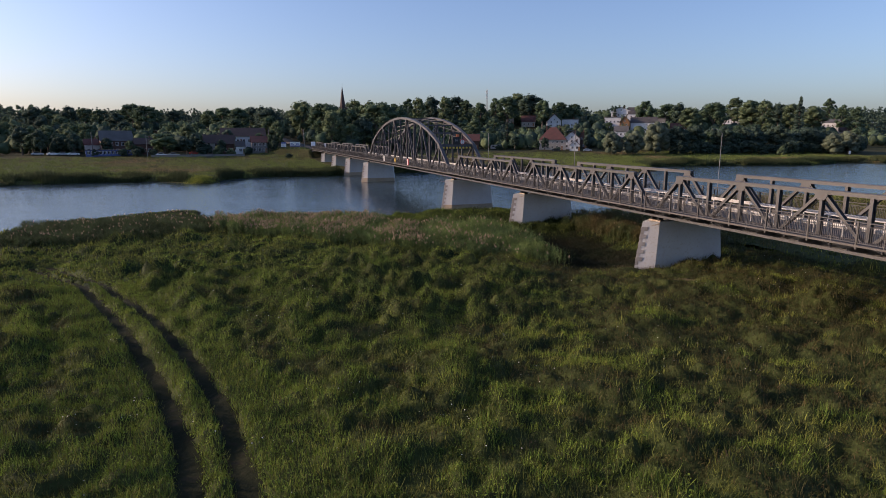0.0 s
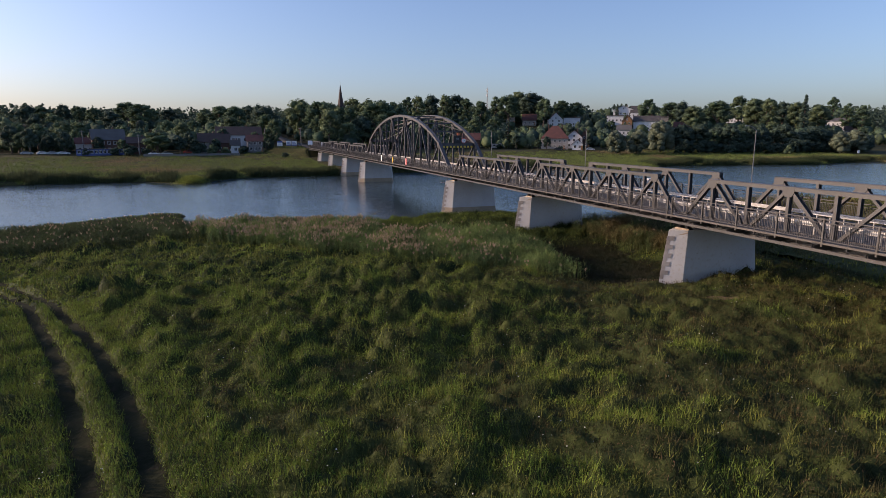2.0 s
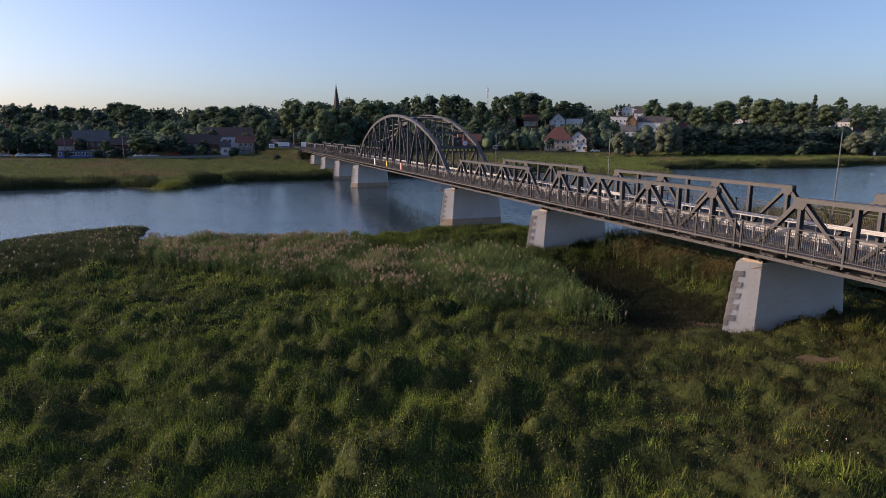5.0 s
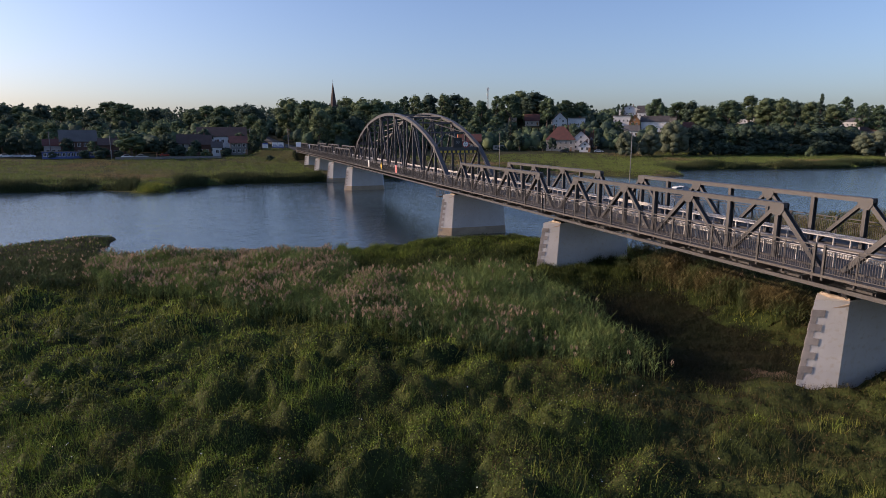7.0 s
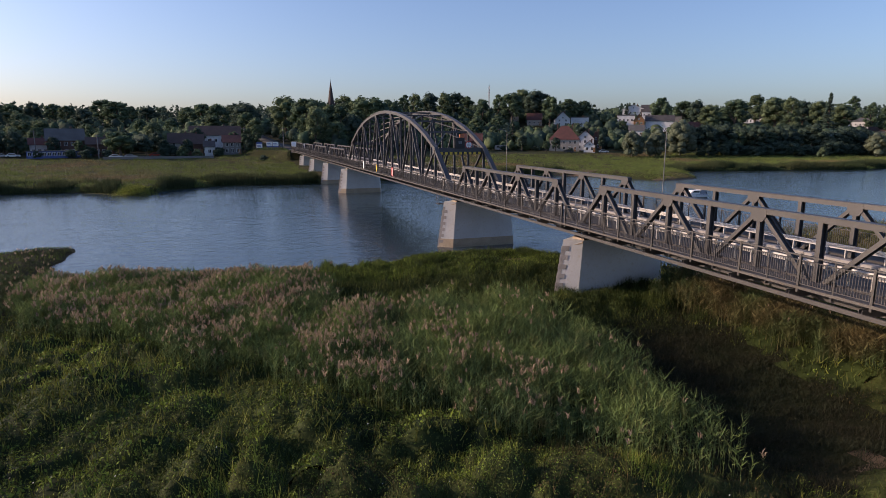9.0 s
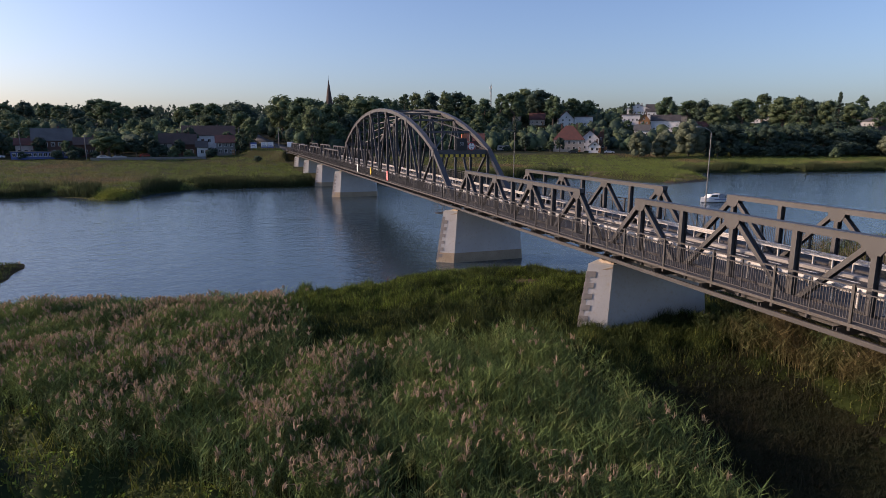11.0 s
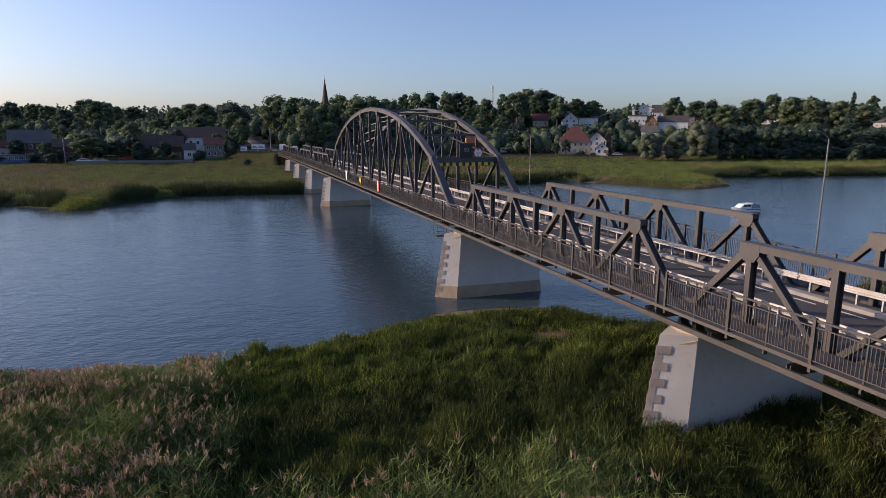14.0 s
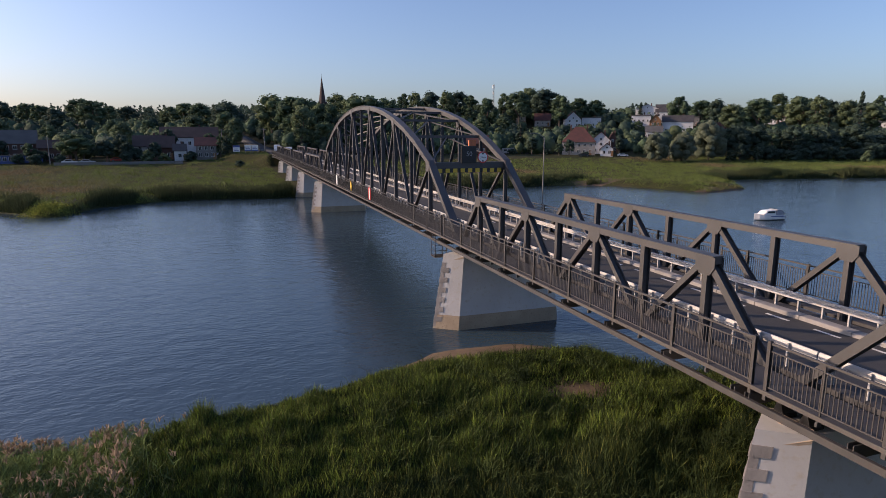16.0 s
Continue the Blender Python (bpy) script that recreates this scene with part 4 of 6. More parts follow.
def outskirts(x0, x1, y0, y1, step=1.2):
    """The same meadow further out, in coarser clumps."""
    x, y = np.meshgrid(np.arange(x0, x1 + 0.01, step), np.arange(y0, y1 + 0.01, step))
    x, y = x + rng.uniform(-0.3, 0.3, x.shape) * step, y + rng.uniform(-0.3, 0.3, y.shape) * step
    z = ground_z(x, y) + 0.25 + 0.35 * np.abs(wavy(x, y, 3.1, 87)) + rng.uniform(-0.12, 0.12, x.shape)
    ny, nx = x.shape
    i = np.arange(nx * ny).reshape(ny, nx)
    f = np.stack([i[:-1, :-1], i[:-1, 1:], i[1:, 1:], i[1:, :-1]], -1).reshape(-1, 4)
    f = f[(land(x, y) & (rut_gap(x, y) > 0.7)).ravel()[f].all(1)]
    tagged(mesh_from("undergrowth", np.stack([x, y, z], -1).reshape(-1, 3), f, [M["under"]], False), "dense low green plants further off", "weeds", kind="stuff")


outskirts(-120, -52.8, -130, 6)
outskirts(-54, 16, -130, -82.6)
outskirts(14.6, 100, -130, -43)
meadow(50000, (12, 110, -84, -4), 0.6, 0.16, "meadow_grass", "grass", any_hue)
meadow(30000, (-130, -50, -125, 12), 0.6, 0.16, "meadow_grass", "grass", any_hue)
meadow(30000, (-52, 110, -125, -84), 0.6, 0.12, "meadow_grass", "grass", any_hue)

# low weeds in the hollow, their dark colour standing in for reed shade
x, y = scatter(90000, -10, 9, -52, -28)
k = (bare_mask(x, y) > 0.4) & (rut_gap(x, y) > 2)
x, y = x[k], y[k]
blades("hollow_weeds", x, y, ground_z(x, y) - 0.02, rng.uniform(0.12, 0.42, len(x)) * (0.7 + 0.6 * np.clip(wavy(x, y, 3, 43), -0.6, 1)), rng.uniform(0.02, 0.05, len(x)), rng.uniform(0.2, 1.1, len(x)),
       [M["shaded_weed"]], "low weeds in the hollow, coloured dark for reed shade", "weeds")
x, y = scatter(2600, -45, 12, -76, -40)
k = (wavy(x, y, 7, 41) > 0.18) & (bare_mask(x, y) < 0.2) & (reed_mask(x, y) < 0.4)
x, y = x[k], y[k]
z = ground_z(x, y) + lumps(x, y) + rng.uniform(0.08, 0.3, len(x))
cards("white_umbels", np.stack([x, y, z], 1), rng.uniform(0.04, 0.08, len(x)), [M["umbel"]], "small white flower heads above the grass", "flowers", 0.9)


def reeds(n, x0, x1, y0, y1, tall, leaves, name, mat, plume_share, stem_w=0.035, leaf_w=0.045, rise=None):
    """rise: how high the reeds stand from place to place, as a share of tall."""
    x, y = scatter(n, x0, x1, y0, y1)
    thick = np.clip(0.75 + 1.3 * wavy(x, y, 3.2, 51) + 0.7 * wavy(x, y, 1.4, 52), 0.12, 1)
    k = land(x, y) & (ground_z(x, y) > 0.04) & (rng.rand(n) < reed_mask(x, y) * thick) & (rng.rand(n) > 1.1 * bare_mask(x, y))
    x, y = x[k], y[k]
    m = len(x)
    h = tall * rng.uniform(0.74, 1.08, m) * (0.86 + 0.30 * wavy(x, y, 5.5, 53))
    if rise:
        h = h * rise(x, y)
    z = ground_z(x, y) - 0.05
    blades(name + "_stems", x, y, z, h, np.full(m, stem_w), rng.uniform(0.0, 0.14, m), [M[mat]], "tall upright reed stems", "reeds")
    r = np.repeat(np.arange(m), leaves)
    t = rng.uniform(0.3, 0.92, len(r))
    blades(name + "_leaves", x[r], y[r], z[r] + h[r] * t, h[r] * rng.uniform(0.12, 0.25, len(r)), leaf_w * rng.uniform(0.7, 1.3, len(r)), rng.uniform(0.5, 1.7, len(r)),
           [M[mat]], "long drooping reed leaves", "reeds")
    p = rng.rand(m) < plume_share * np.clip(0.6 + 1.4 * wavy(x, y, 7, 54), 0.06, 1) * (0.08 + 0.92 * ease(-9, -18, x))
    x, y, z, h = x[p], y[p], z[p], h[p]
    r = np.repeat(np.arange(len(x)), 7)
    blades(name + "_plumes", x[r] + rng.normal(0, 0.035, len(r)), y[r] + rng.normal(0, 0.035, len(r)), z[r] + h[r] * rng.uniform(0.90, 0.97, len(r)), rng.uniform(0.13, 0.30, len(r)), rng.uniform(0.028, 0.055, len(r)),
           rng.uniform(0.1, 0.8, len(r)), [M["plume"]], "brownish pink feathery reed plumes", "reed plumes", bend=0.25)


reeds(86000, -36, -3, -48, 0, 2.0, 8, "reed_bed", "reed", 0.34, 0.024, 0.036, lambda x, y: (0.72 + 0.28 * ease(-44, -34, y + 0.3 * (x + 20))) * (0.45 + 0.55 * ease(0.5, 8, shore_near(x) - y)))
reeds(26000, -57, -33.5, -24, 16, 1.9, 6, "islet_reed", "islet_reed", 0.05, 0.04, 0.07, lambda x, y: 0.16 + 0.60 * ease(-6.5, -11, y + 0.2 * (x + 40)))
reeds(20000, 12, 60, -54, -2, 1.8, 5, "dry_reed", "dry_reed", 0.12, 0.04, 0.06)
reeds(13000, 3.5, 12, -46, -26, 2.0, 7, "dry_reed", "dry_reed", 0.10, 0.03, 0.05)
x, y = scatter(7000, -9, 8, -31, -6)
k = (wavy(x, y, 3, 61) > 0.05) & (rng.rand(7000) < ease(-5, -11, y)) & land(x, y) & (bare_mask(x, y) < 0.3)
x, y = x[k], y[k]
r = np.repeat(np.arange(len(x)), 7)
blades("sedge", x[r] + rng.normal(0, 0.12, len(r)), y[r] + rng.normal(0, 0.12, len(r)), ground_z(x[r], y[r]), rng.uniform(0.4, 0.95, len(r)), np.full(len(r), 0.03), rng.uniform(0.2, 0.9, len(r)),
       [M["bank"]], "lush green sedge tufts on the bank", "sedge", bend=0.3)

# far bank: tall grass and reed belts
M["far_grass"] = leaf("far_meadow_grass", (0.142, 0.184, 0.050), (0.215, 0.155, 0.085), 0.024, fine=(0.085, 0.115, 0.038), spread=0.2, lo=0.54, hi=0.64)
M["far_reed"] = leaf("far_reed_belt", (0.048, 0.068, 0.030), (0.080, 0.092, 0.042), 0.06, spread=0.3)
x = rng.uniform(-135, 260, 260000)
y = shore_far(x) + 0.3 + 100 * rng.rand(len(x)) ** 1.4
k = (y < 188) & (rng.rand(len(x)) > 1.0 * (y > 172) * (np.abs(x - MID) > 30)) & ((np.abs(x - MID) > 5.5) | (y < 60))
x, y = x[k], y[k]
blades("far_grass", x, y, ground_z(x, y) - 0.05, (0.22 + 0.75 * np.clip(1.6 * wavy(x, y, 9, 72) + 0.4 + 0.6 * wavy(x, y, 3, 74), 0, 1)) * rng.uniform(0.7, 1.2, len(x)), rng.uniform(0.06, 0.12, len(x)), rng.uniform(0.4, 1.4, len(x)),
       [M["far_grass"]], "yellow green grass on the far bank", "grass")
x = rng.uniform(-135, 260, 170000)
d = np.abs(rng.normal(0, 4.2, len(x)))
y = shore_far(x) + 0.1 + d
bump = wavy(x, y, 22, 71) + 0.5 * wavy(x, y, 7, 73)
k = (bump > -0.22) & (np.abs(x - MID) > 5.5) & ((x < 74) | (x > 109)) & (np.abs(x + 41) > 3.5)
x, y, d, bump = x[k], y[k], d[k], bump[k]
blades("far_reeds", x, y, ground_z(x, y) - 0.1, rng.uniform(1.3, 1.9, len(x)) * np.clip(1.0 + 1.1 * bump - 0.03 * d, 0.3, 1.6), rng.uniform(0.07, 0.15, len(x)), rng.uniform(0.0, 0.6, len(x)), [M["far_reed"]],
       "dark green reed belt along the far bank", "reeds")
M["spit"] = leaf("spit_bush_leaves", (0.24, 0.25, 0.05), (0.17, 0.20, 0.04), 0.5)
# low bright bushes at the tip of the far spit
x, y = rng.normal(-41, 1.8, 2600), rng.normal(73.5, 1.3, 2600)
cards("spit_bushes", np.stack([x, y, ground_z(x, y) + 0.9 * rng.rand(2600)], 1), rng.uniform(0.15, 0.35, 2600), [M["spit"]], "yellow green low bushes on the far spit", "bushes", 0.2, 0.6)


# ---- trees ----
M["bark"] = material("tree_bark", (0.075, 0.06, 0.048), (0.11, 0.09, 0.07), 2, 0.9, 0.0, 0.02, 8)
TREE_MATS = [leaf("foliage_green", (0.100, 0.149, 0.086), (0.065, 0.104, 0.066), 0.15, spread=0.28, leafy=0.35, bump=0.3, bump_scale=1.1),
             leaf("foliage_yellowish", (0.132, 0.172, 0.090), (0.087, 0.124, 0.074), 0.15, spread=0.28, leafy=0.35, bump=0.3, bump_scale=1.1),
             leaf("foliage_deep", (0.067, 0.101, 0.074), (0.048, 0.077, 0.060), 0.15, spread=0.28, leafy=0.35, bump=0.3, bump_scale=1.1),
             leaf("foliage_willow", (0.130, 0.155, 0.105), (0.091, 0.111, 0.075), 0.2, spread=0.25, leafy=0.25, bump=0.6, bump_scale=1.3)]


def ball(level):
    bm = bmesh.new()
    bmesh.ops.create_icosphere(bm, subdivisions=level, radius=1)
    bm.verts.index_update()
    out = np.array([tuple(v.co) for v in bm.verts]), np.array([[v.index for v in f.verts] for f in bm.faces])
    bm.free()
    return out


BALL_LOW, BALL = ball(1), ball(2)


def clump(r, form):
    """A knobbly mass of foliage of unit size, turned at random."""
    v, f = form
    turn = np.linalg.qr(r.normal(size=(3, 3)))[0]
    v = v @ turn
    return v * (1 + 0.20 * np.sin(v @ r.uniform(-5, 5, 3) + r.uniform(0, 6)) + r.uniform(-0.13, 0.13, len(v)))[:, None], f if np.linalg.det(turn) > 0 else f[:, ::-1]


def leaf_cards(r, c, nrm, size, hang=False):
    """Small leafy sprays at the points c, facing nrm: vertices and triangles."""
    n = len(c)
    nrm = nrm / np.linalg.norm(nrm, axis=1)[:, None]
    u = np.cross(nrm, r.normal(size=(n, 3)))
    if hang:
        u[:, 2] -= 1.2
    u /= np.linalg.norm(u, axis=1)[:, None]
    w = np.cross(nrm, u) * (0.5 if hang else 0.8)
    k = (size * r.uniform(0.6, 1.4, n))[:, None] / 2
    v = np.stack([c - u * k, c - w * k, c + u * k * 1.1, c + w * k], 1).reshape(-1, 3)
    i = np.arange(n)[:, None] * 4
    return v, np.concatenate([i + np.array([[0, 1, 2]]), i + np.array([[0, 2, 3]])], 0)


def tree_kind(seed, kind, mat, label):
    """A tree of unit height at the origin: trunk with limbs, and a crown of leaf clumps."""
    r = np.random.RandomState(seed)
    t = thing("tree", label, "tree", (0, 0, 0))
    bm = bmesh.new()
    fork = {"broad": 0.30, "tall": 0.25, "conifer": 0.9, "willow": 0.22, "bush": 0.12}[kind]
    tube(bm, (0, 0, -0.05), (0.01, 0.01, fork), 0.030, 0.022, 7)
    lobes = []
    if kind == "conifer":
        tube(bm, (0.01, 0.01, fork), (0, 0, 0.97), 0.018, 0.004, 6)
        for i in range(12):
            z = 0.14 + 0.82 * i / 11
            rad = 0.20 * (1 - (z - 0.1) / 0.92) ** 0.8 + 0.012
            for k in range(5):
                a = r.uniform(0, 6.283)
                lobes.append((math.cos(a) * rad * 0.6, math.sin(a) * rad * 0.6, z + r.uniform(-0.03, 0.02), rad * 0.62, 0.04))
    else:
        lo, hi, rad = {"broad": (0.30, 0.86, 0.30), "tall": (0.24, 0.90, 0.20), "willow": (0.14, 0.80, 0.42), "bush": (0.15, 0.78, 0.52)}[kind]
        n = {"broad": 19, "tall": 17, "willow": 26, "bush": 13}[kind]
        for i in range(n):
            z = lo + (hi - lo) * (i + r.rand()) / n
            f = (z - lo) / (hi - lo)
            reach = rad * math.sqrt(max(0.05, 1 - (1.75 * (f - 0.42)) ** 2)) * r.uniform(0.40, 0.85)
            a = i * 2.4 + r.uniform(-0.5, 0.5)
            s = rad * r.uniform(0.30, 0.58)
            lobes.append((math.cos(a) * reach, math.sin(a) * reach, z, s, s * r.uniform(0.62, 0.9)))
        for k in range(6):
            c = lobes[(k * 3 + 2) % n]
            tube(bm, (0.01, 0.01, fork * r.uniform(0.7, 1.0)), (c[0] * 0.85, c[1] * 0.85, c[2]), 0.014, 0.004, 5)
    part("trunk", bm, M["bark"], t)
    per = {"conifer": 24, "bush": 110, "willow": 120}.get(kind, 84)
    size = {"conifer": 0.028, "bush": 0.058, "willow": 0.040}.get(kind, 0.038)
    vs, fs, base = [], [], 0
    for lx, ly, lz, rad, rz in lobes:
        centre, scale = np.array([lx, ly, lz]), np.array([rad, rad, rz])
        v, f = clump(r, BALL_LOW if kind == "conifer" else BALL)
        vs.append(centre + v * scale * 0.66)
        fs.append(f + base)
        base += len(v)
        d = r.normal(size=(per, 3))
        d /= np.linalg.norm(d, axis=1)[:, None]
        v, f = leaf_cards(r, centre + d * scale * (0.62 + 0.42 * r.rand(per))[:, None], d + r.normal(size=(per, 3)) * 0.8, size, kind == "willow")
        vs.append(v)
        fs.append(f + base)
        base += len(v)
    crown = mesh_from("crown", np.concatenate(vs), np.concatenate(fs), [mat], True)
    crown.parent = t
    return t


KINDS = {}
for name, kind, mi, label in (("a", "broad", 0, "full-crowned green broadleaf tree on the hillside"), ("b", "broad", 1, "yellowish green broadleaf tree"), ("c", "broad", 2, "dark green broadleaf tree"),
                              ("d", "tall", 0, "tall narrow green broadleaf tree"), ("e", "tall", 1, "tall yellowish green poplar-like tree"), ("f", "broad", 0, "wide green broadleaf tree"),
                              ("g", "conifer", 2, "dark pointed conifer on the hill"), ("h", "willow", 3, "round silvery green willow tree"), ("i", "bush", 1, "low rounded green bush"), ("j", "bush", 2, "dark thick hedge bush")):
    KINDS[name] = [tree_kind(sum(map(ord, name)) * 7 + 3, kind, TREE_MATS[mi], label), False]


def plant(name, x, y, tall, wide=1.0, turn=0.0):
    """Sets a tree of that height; the first of a kind is moved, the others are copies."""
    z = at_ground(x, y) - 0.1
    m = pose(x, y, z, 0, 0, turn) @ Matrix.Diagonal((tall * wide, tall * wide, tall, 1))
    first, used = KINDS[name]
    if not used:
        KINDS[name][1] = True
        first.matrix_world = m
        return first
    ob = copy_thing(first, Matrix())
    ob.matrix_basis = m
    return ob

# ---- the town on the far bank ----
M["wall_white"] = material("white_render_wall", (0.66, 0.66, 0.66), (0.56, 0.56, 0.56), 0.3, 0.85, fine=(0.5, 0.48, 0.45))
M["wall_cream"] = material("cream_render_wall", (0.40, 0.37, 0.33), (0.32, 0.29, 0.26), 0.3, 0.85, fine=(0.36, 0.32, 0.26))
M["wall_grey"] = material("grey_render_wall", (0.20, 0.19, 0.185), (0.155, 0.15, 0.145), 0.3, 0.85, fine=(0.2, 0.19, 0.18))
M["wall_brick"] = material("red_brick_wall", (0.13, 0.070, 0.055), (0.10, 0.056, 0.046), 0.5, 0.9, 0, 0.01, 12, fine=(0.12, 0.06, 0.05))
M["wall_wood"] = material("brown_timber_wall", (0.30, 0.15, 0.065), (0.22, 0.11, 0.05), 0.8, 0.8, stretch=(1, 1, 6))
M["roof_red"] = material("red_tile_roof", (0.12, 0.045, 0.038), (0.085, 0.036, 0.032), 0.6, 0.85, 0, 0.03, 5, fine=(0.09, 0.035, 0.03))
M["roof_dark"] = material("dark_slate_roof", (0.045, 0.042, 0.045), (0.065, 0.060, 0.060), 0.5, 0.75, 0, 0.03, 5)
M["roof_brown"] = material("brown_tile_roof", (0.070, 0.045, 0.040), (0.052, 0.036, 0.032), 0.5, 0.85, 0, 0.03, 5)
M["roof_grey"] = material("grey_sheet_roof", (0.10, 0.097, 0.095), (0.075, 0.072, 0.07), 0.4, 0.7)
M["glass"] = material("dark_window_glass", (0.02, 0.023, 0.028), (0.03, 0.035, 0.04), 0.5, 0.08)
M["frame"] = material("white_window_frame", (0.7, 0.7, 0.68), (0.62, 0.62, 0.6), 2, 0.6)
M["blue"] = material("faded_blue_paint", (0.045, 0.085, 0.26), (0.06, 0.10, 0.28), 0.4, 0.6, fine=(0.1, 0.14, 0.3))
HOUSES = []


def at_ground(x, y, dz=0.0):
    """The height of the ground sheet at a place."""
    i, j = min(max(int(np.searchsorted(GX, x)) - 1, 0), nx - 2), min(max(int(np.searchsorted(GY, y)) - 1, 0), ny - 2)
    u, v = (x - GX[i]) / (GX[i + 1] - GX[i]), (y - GY[j]) / (GY[j + 1] - GY[j])
    return float((gz[j, i] * (1 - u) + gz[j, i + 1] * u) * (1 - v) + (gz[j + 1, i] * (1 - u) + gz[j + 1, i + 1] * u) * v) + dz



def window_part(x, z, w, h, y, parent):
    """A recessed window on a wall that looks along -y."""
    bm = bmesh.new()
    for a, b, c, d in ((x - w / 2, x + w / 2, z, z + 0.09), (x - w / 2, x + w / 2, z + h - 0.09, z + h), (x - w / 2, x - w / 2 + 0.09, z + 0.09, z + h - 0.09),
                       (x + w / 2 - 0.09, x + w / 2, z + 0.09, z + h - 0.09), (x - 0.04, x + 0.04, z + 0.09, z + h - 0.09)):
        box(bm, (a, y - 0.06, c), (b, y + 0.02, d))
    win = part("window", bm, M["frame"], parent, "white framed window")
    part("pane", cube((x - w / 2 + 0.05, y - 0.025, z + 0.05), (x + w / 2 - 0.05, y - 0.005, z + h - 0.05)), M["glass"], win)


def house(label, x, y, w, d, eave, ridge, rz, wall, roof, rows, cols, form="side", chimneys=1, gable_wall=None):
    """form: side (ridge along the front), gable (gable to the front), hip, or flat."""
    z = at_ground(x, y) - 0.4
    t = thing("house", label, "house", (x, y, z), "town houses", rz=rz)
    e, r = eave + 0.4, ridge + 0.4
    HOUSES.append((x, y, w, z, e, r))
    bm = cube((-w / 2, -d / 2, 0), (w / 2, d / 2, e))
    if form == "side":
        for s in (-1, 1):
            prism(bm, [(-d / 2, e), (d / 2, e), (0, r - 0.1)], 0, s * w / 2 - (0.25 if s > 0 else 0), s * w / 2 + (0.25 if s < 0 else 0))
    if form == "gable":
        for s in (-1, 1):
            prism(bm, [(-w / 2, e), (w / 2, e), (0, r - 0.1)], 1, s * d / 2 - (0.25 if s > 0 else 0), s * d / 2 + (0.25 if s < 0 else 0))
    part("wall", bm, M[wall], t)
    o, th = 0.45, 0.16
    bm = bmesh.new()
    if form == "side":
        k = (r - e) / (d / 2)
        for s in (-1, 1):
            prism(bm, [(s * (d / 2 + o), e - o * k), (0, r), (0, r + th), (s * (d / 2 + o), e - o * k + th)], 0, -w / 2 - o, w / 2 + o)
    elif form == "gable":
        k = (r - e) / (w / 2)
        for s in (-1, 1):
            prism(bm, [(s * (w / 2 + o), e - o * k), (0, r), (0, r + th), (s * (w / 2 + o), e - o * k + th)], 1, -d / 2 - o, d / 2 + o)
    elif form == "hip":
        base = [bm.verts.new(p) for p in ((-w / 2 - o, -d / 2 - o, e - 0.1), (w / 2 + o, -d / 2 - o, e - 0.1), (w / 2 + o, d / 2 + o, e - 0.1), (-w / 2 - o, d / 2 + o, e - 0.1))]
        q = max(w / 2 - d / 2, w * 0.12)
        a, b = bm.verts.new((-q, 0, r)), bm.verts.new((q, 0, r))
        for f in ((base[0], base[1], b, a), (base[1], base[2], b), (base[2], base[3], a, b), (base[3], base[0], a), base[::-1]):
            bm.faces.new(f)
    else:
        box(bm, (-w / 2 - 0.3, -d / 2 - 0.3, e), (w / 2 + 0.3, d / 2 + 0.3, e + max(0.25, ridge - eave)))
    part("roof", bm, M[roof], t)
    for i in range(chimneys):
        cx = (-0.25 + 0.5 * i) * w if chimneys > 1 else 0.18 * w
        part("chimney", cube((cx - 0.3, 0.1, (e + r) / 2), (cx + 0.3, 0.7, r + 0.9)), M["wall_brick"], t)
    for j in range(rows):
        zz = 0.4 + 0.9 + j * (e - 0.8) / max(rows, 1)
        for i in range(cols):
            window_part((-0.5 + (i + 0.5) / cols) * w * 0.9, zz, min(1.1, w / cols * 0.6), min(1.35, e / rows * 0.6), -d / 2, t)
    if form == "gable":
        window_part(0, e + 0.15, 0.9, min(1.2, (r - e) * 0.4), -d / 2, t)
    part("door", cube((w * 0.32, -d / 2 - 0.05, 0.4), (w * 0.32 + 1.0, -d / 2 + 0.02, 2.5)), M["wall_wood"], t)
    return t


house("long red brick barn with a grey roof", -77.5, 192, 11.5, 9, 5.6, 9.4, 13, "wall_brick", "roof_grey", 2, 5)
house("low brick house with a brown roof", -66, 189, 8.5, 7, 4.2, 6.4, 10, "wall_brick", "roof_brown", 1, 4)
house("small red-roofed riverside shop", -87, 197, 6, 6, 4.0, 6.1, 14, "wall_white", "roof_red", 1, 3)
house("red-roofed house among dark trees", -39, 192, 9.0, 8, 4.6, 7.8, 4, "wall_cream", "roof_brown", 2, 3)
house("long house with a broad brown roof", -27, 207, 19, 10, 7.2, 10.6, 1, "wall_white", "roof_brown", 2, 7)
house("low house with a dark red roof", -35, 191, 7.5, 8, 4.2, 7.6, 1, "wall_brick", "roof_brown", 1, 3)
house("low house with a white window band", -21, 187, 6.4, 7, 4.8, 7.2, 1, "wall_grey", "roof_red", 2, 3)
house("small white annex with a dark roof", -29, 183, 3.4, 4, 3.4, 5.2, 1, "wall_white", "roof_dark", 1, 1)
house("large pale villa with a red hipped roof", 127, 192, 13.5, 11, 5.4, 11.6, -31, "wall_cream", "roof_red", 2, 5, "hip", 2)
house("white porch house with a pale gable", 133, 180, 5.0, 5, 2.9, 5.0, -33, "wall_white", "roof_brown", 1, 2, "gable")
house("half-timbered house with a red roof", 142, 198, 8.4, 8, 5.5, 9.3, -33, "wall_white", "roof_red", 2, 3, "gable")
house("brick-gabled house under a red roof", 150, 201, 5, 7, 4.4, 8.8, -33, "wall_brick", "roof_red", 1, 2, "gable")
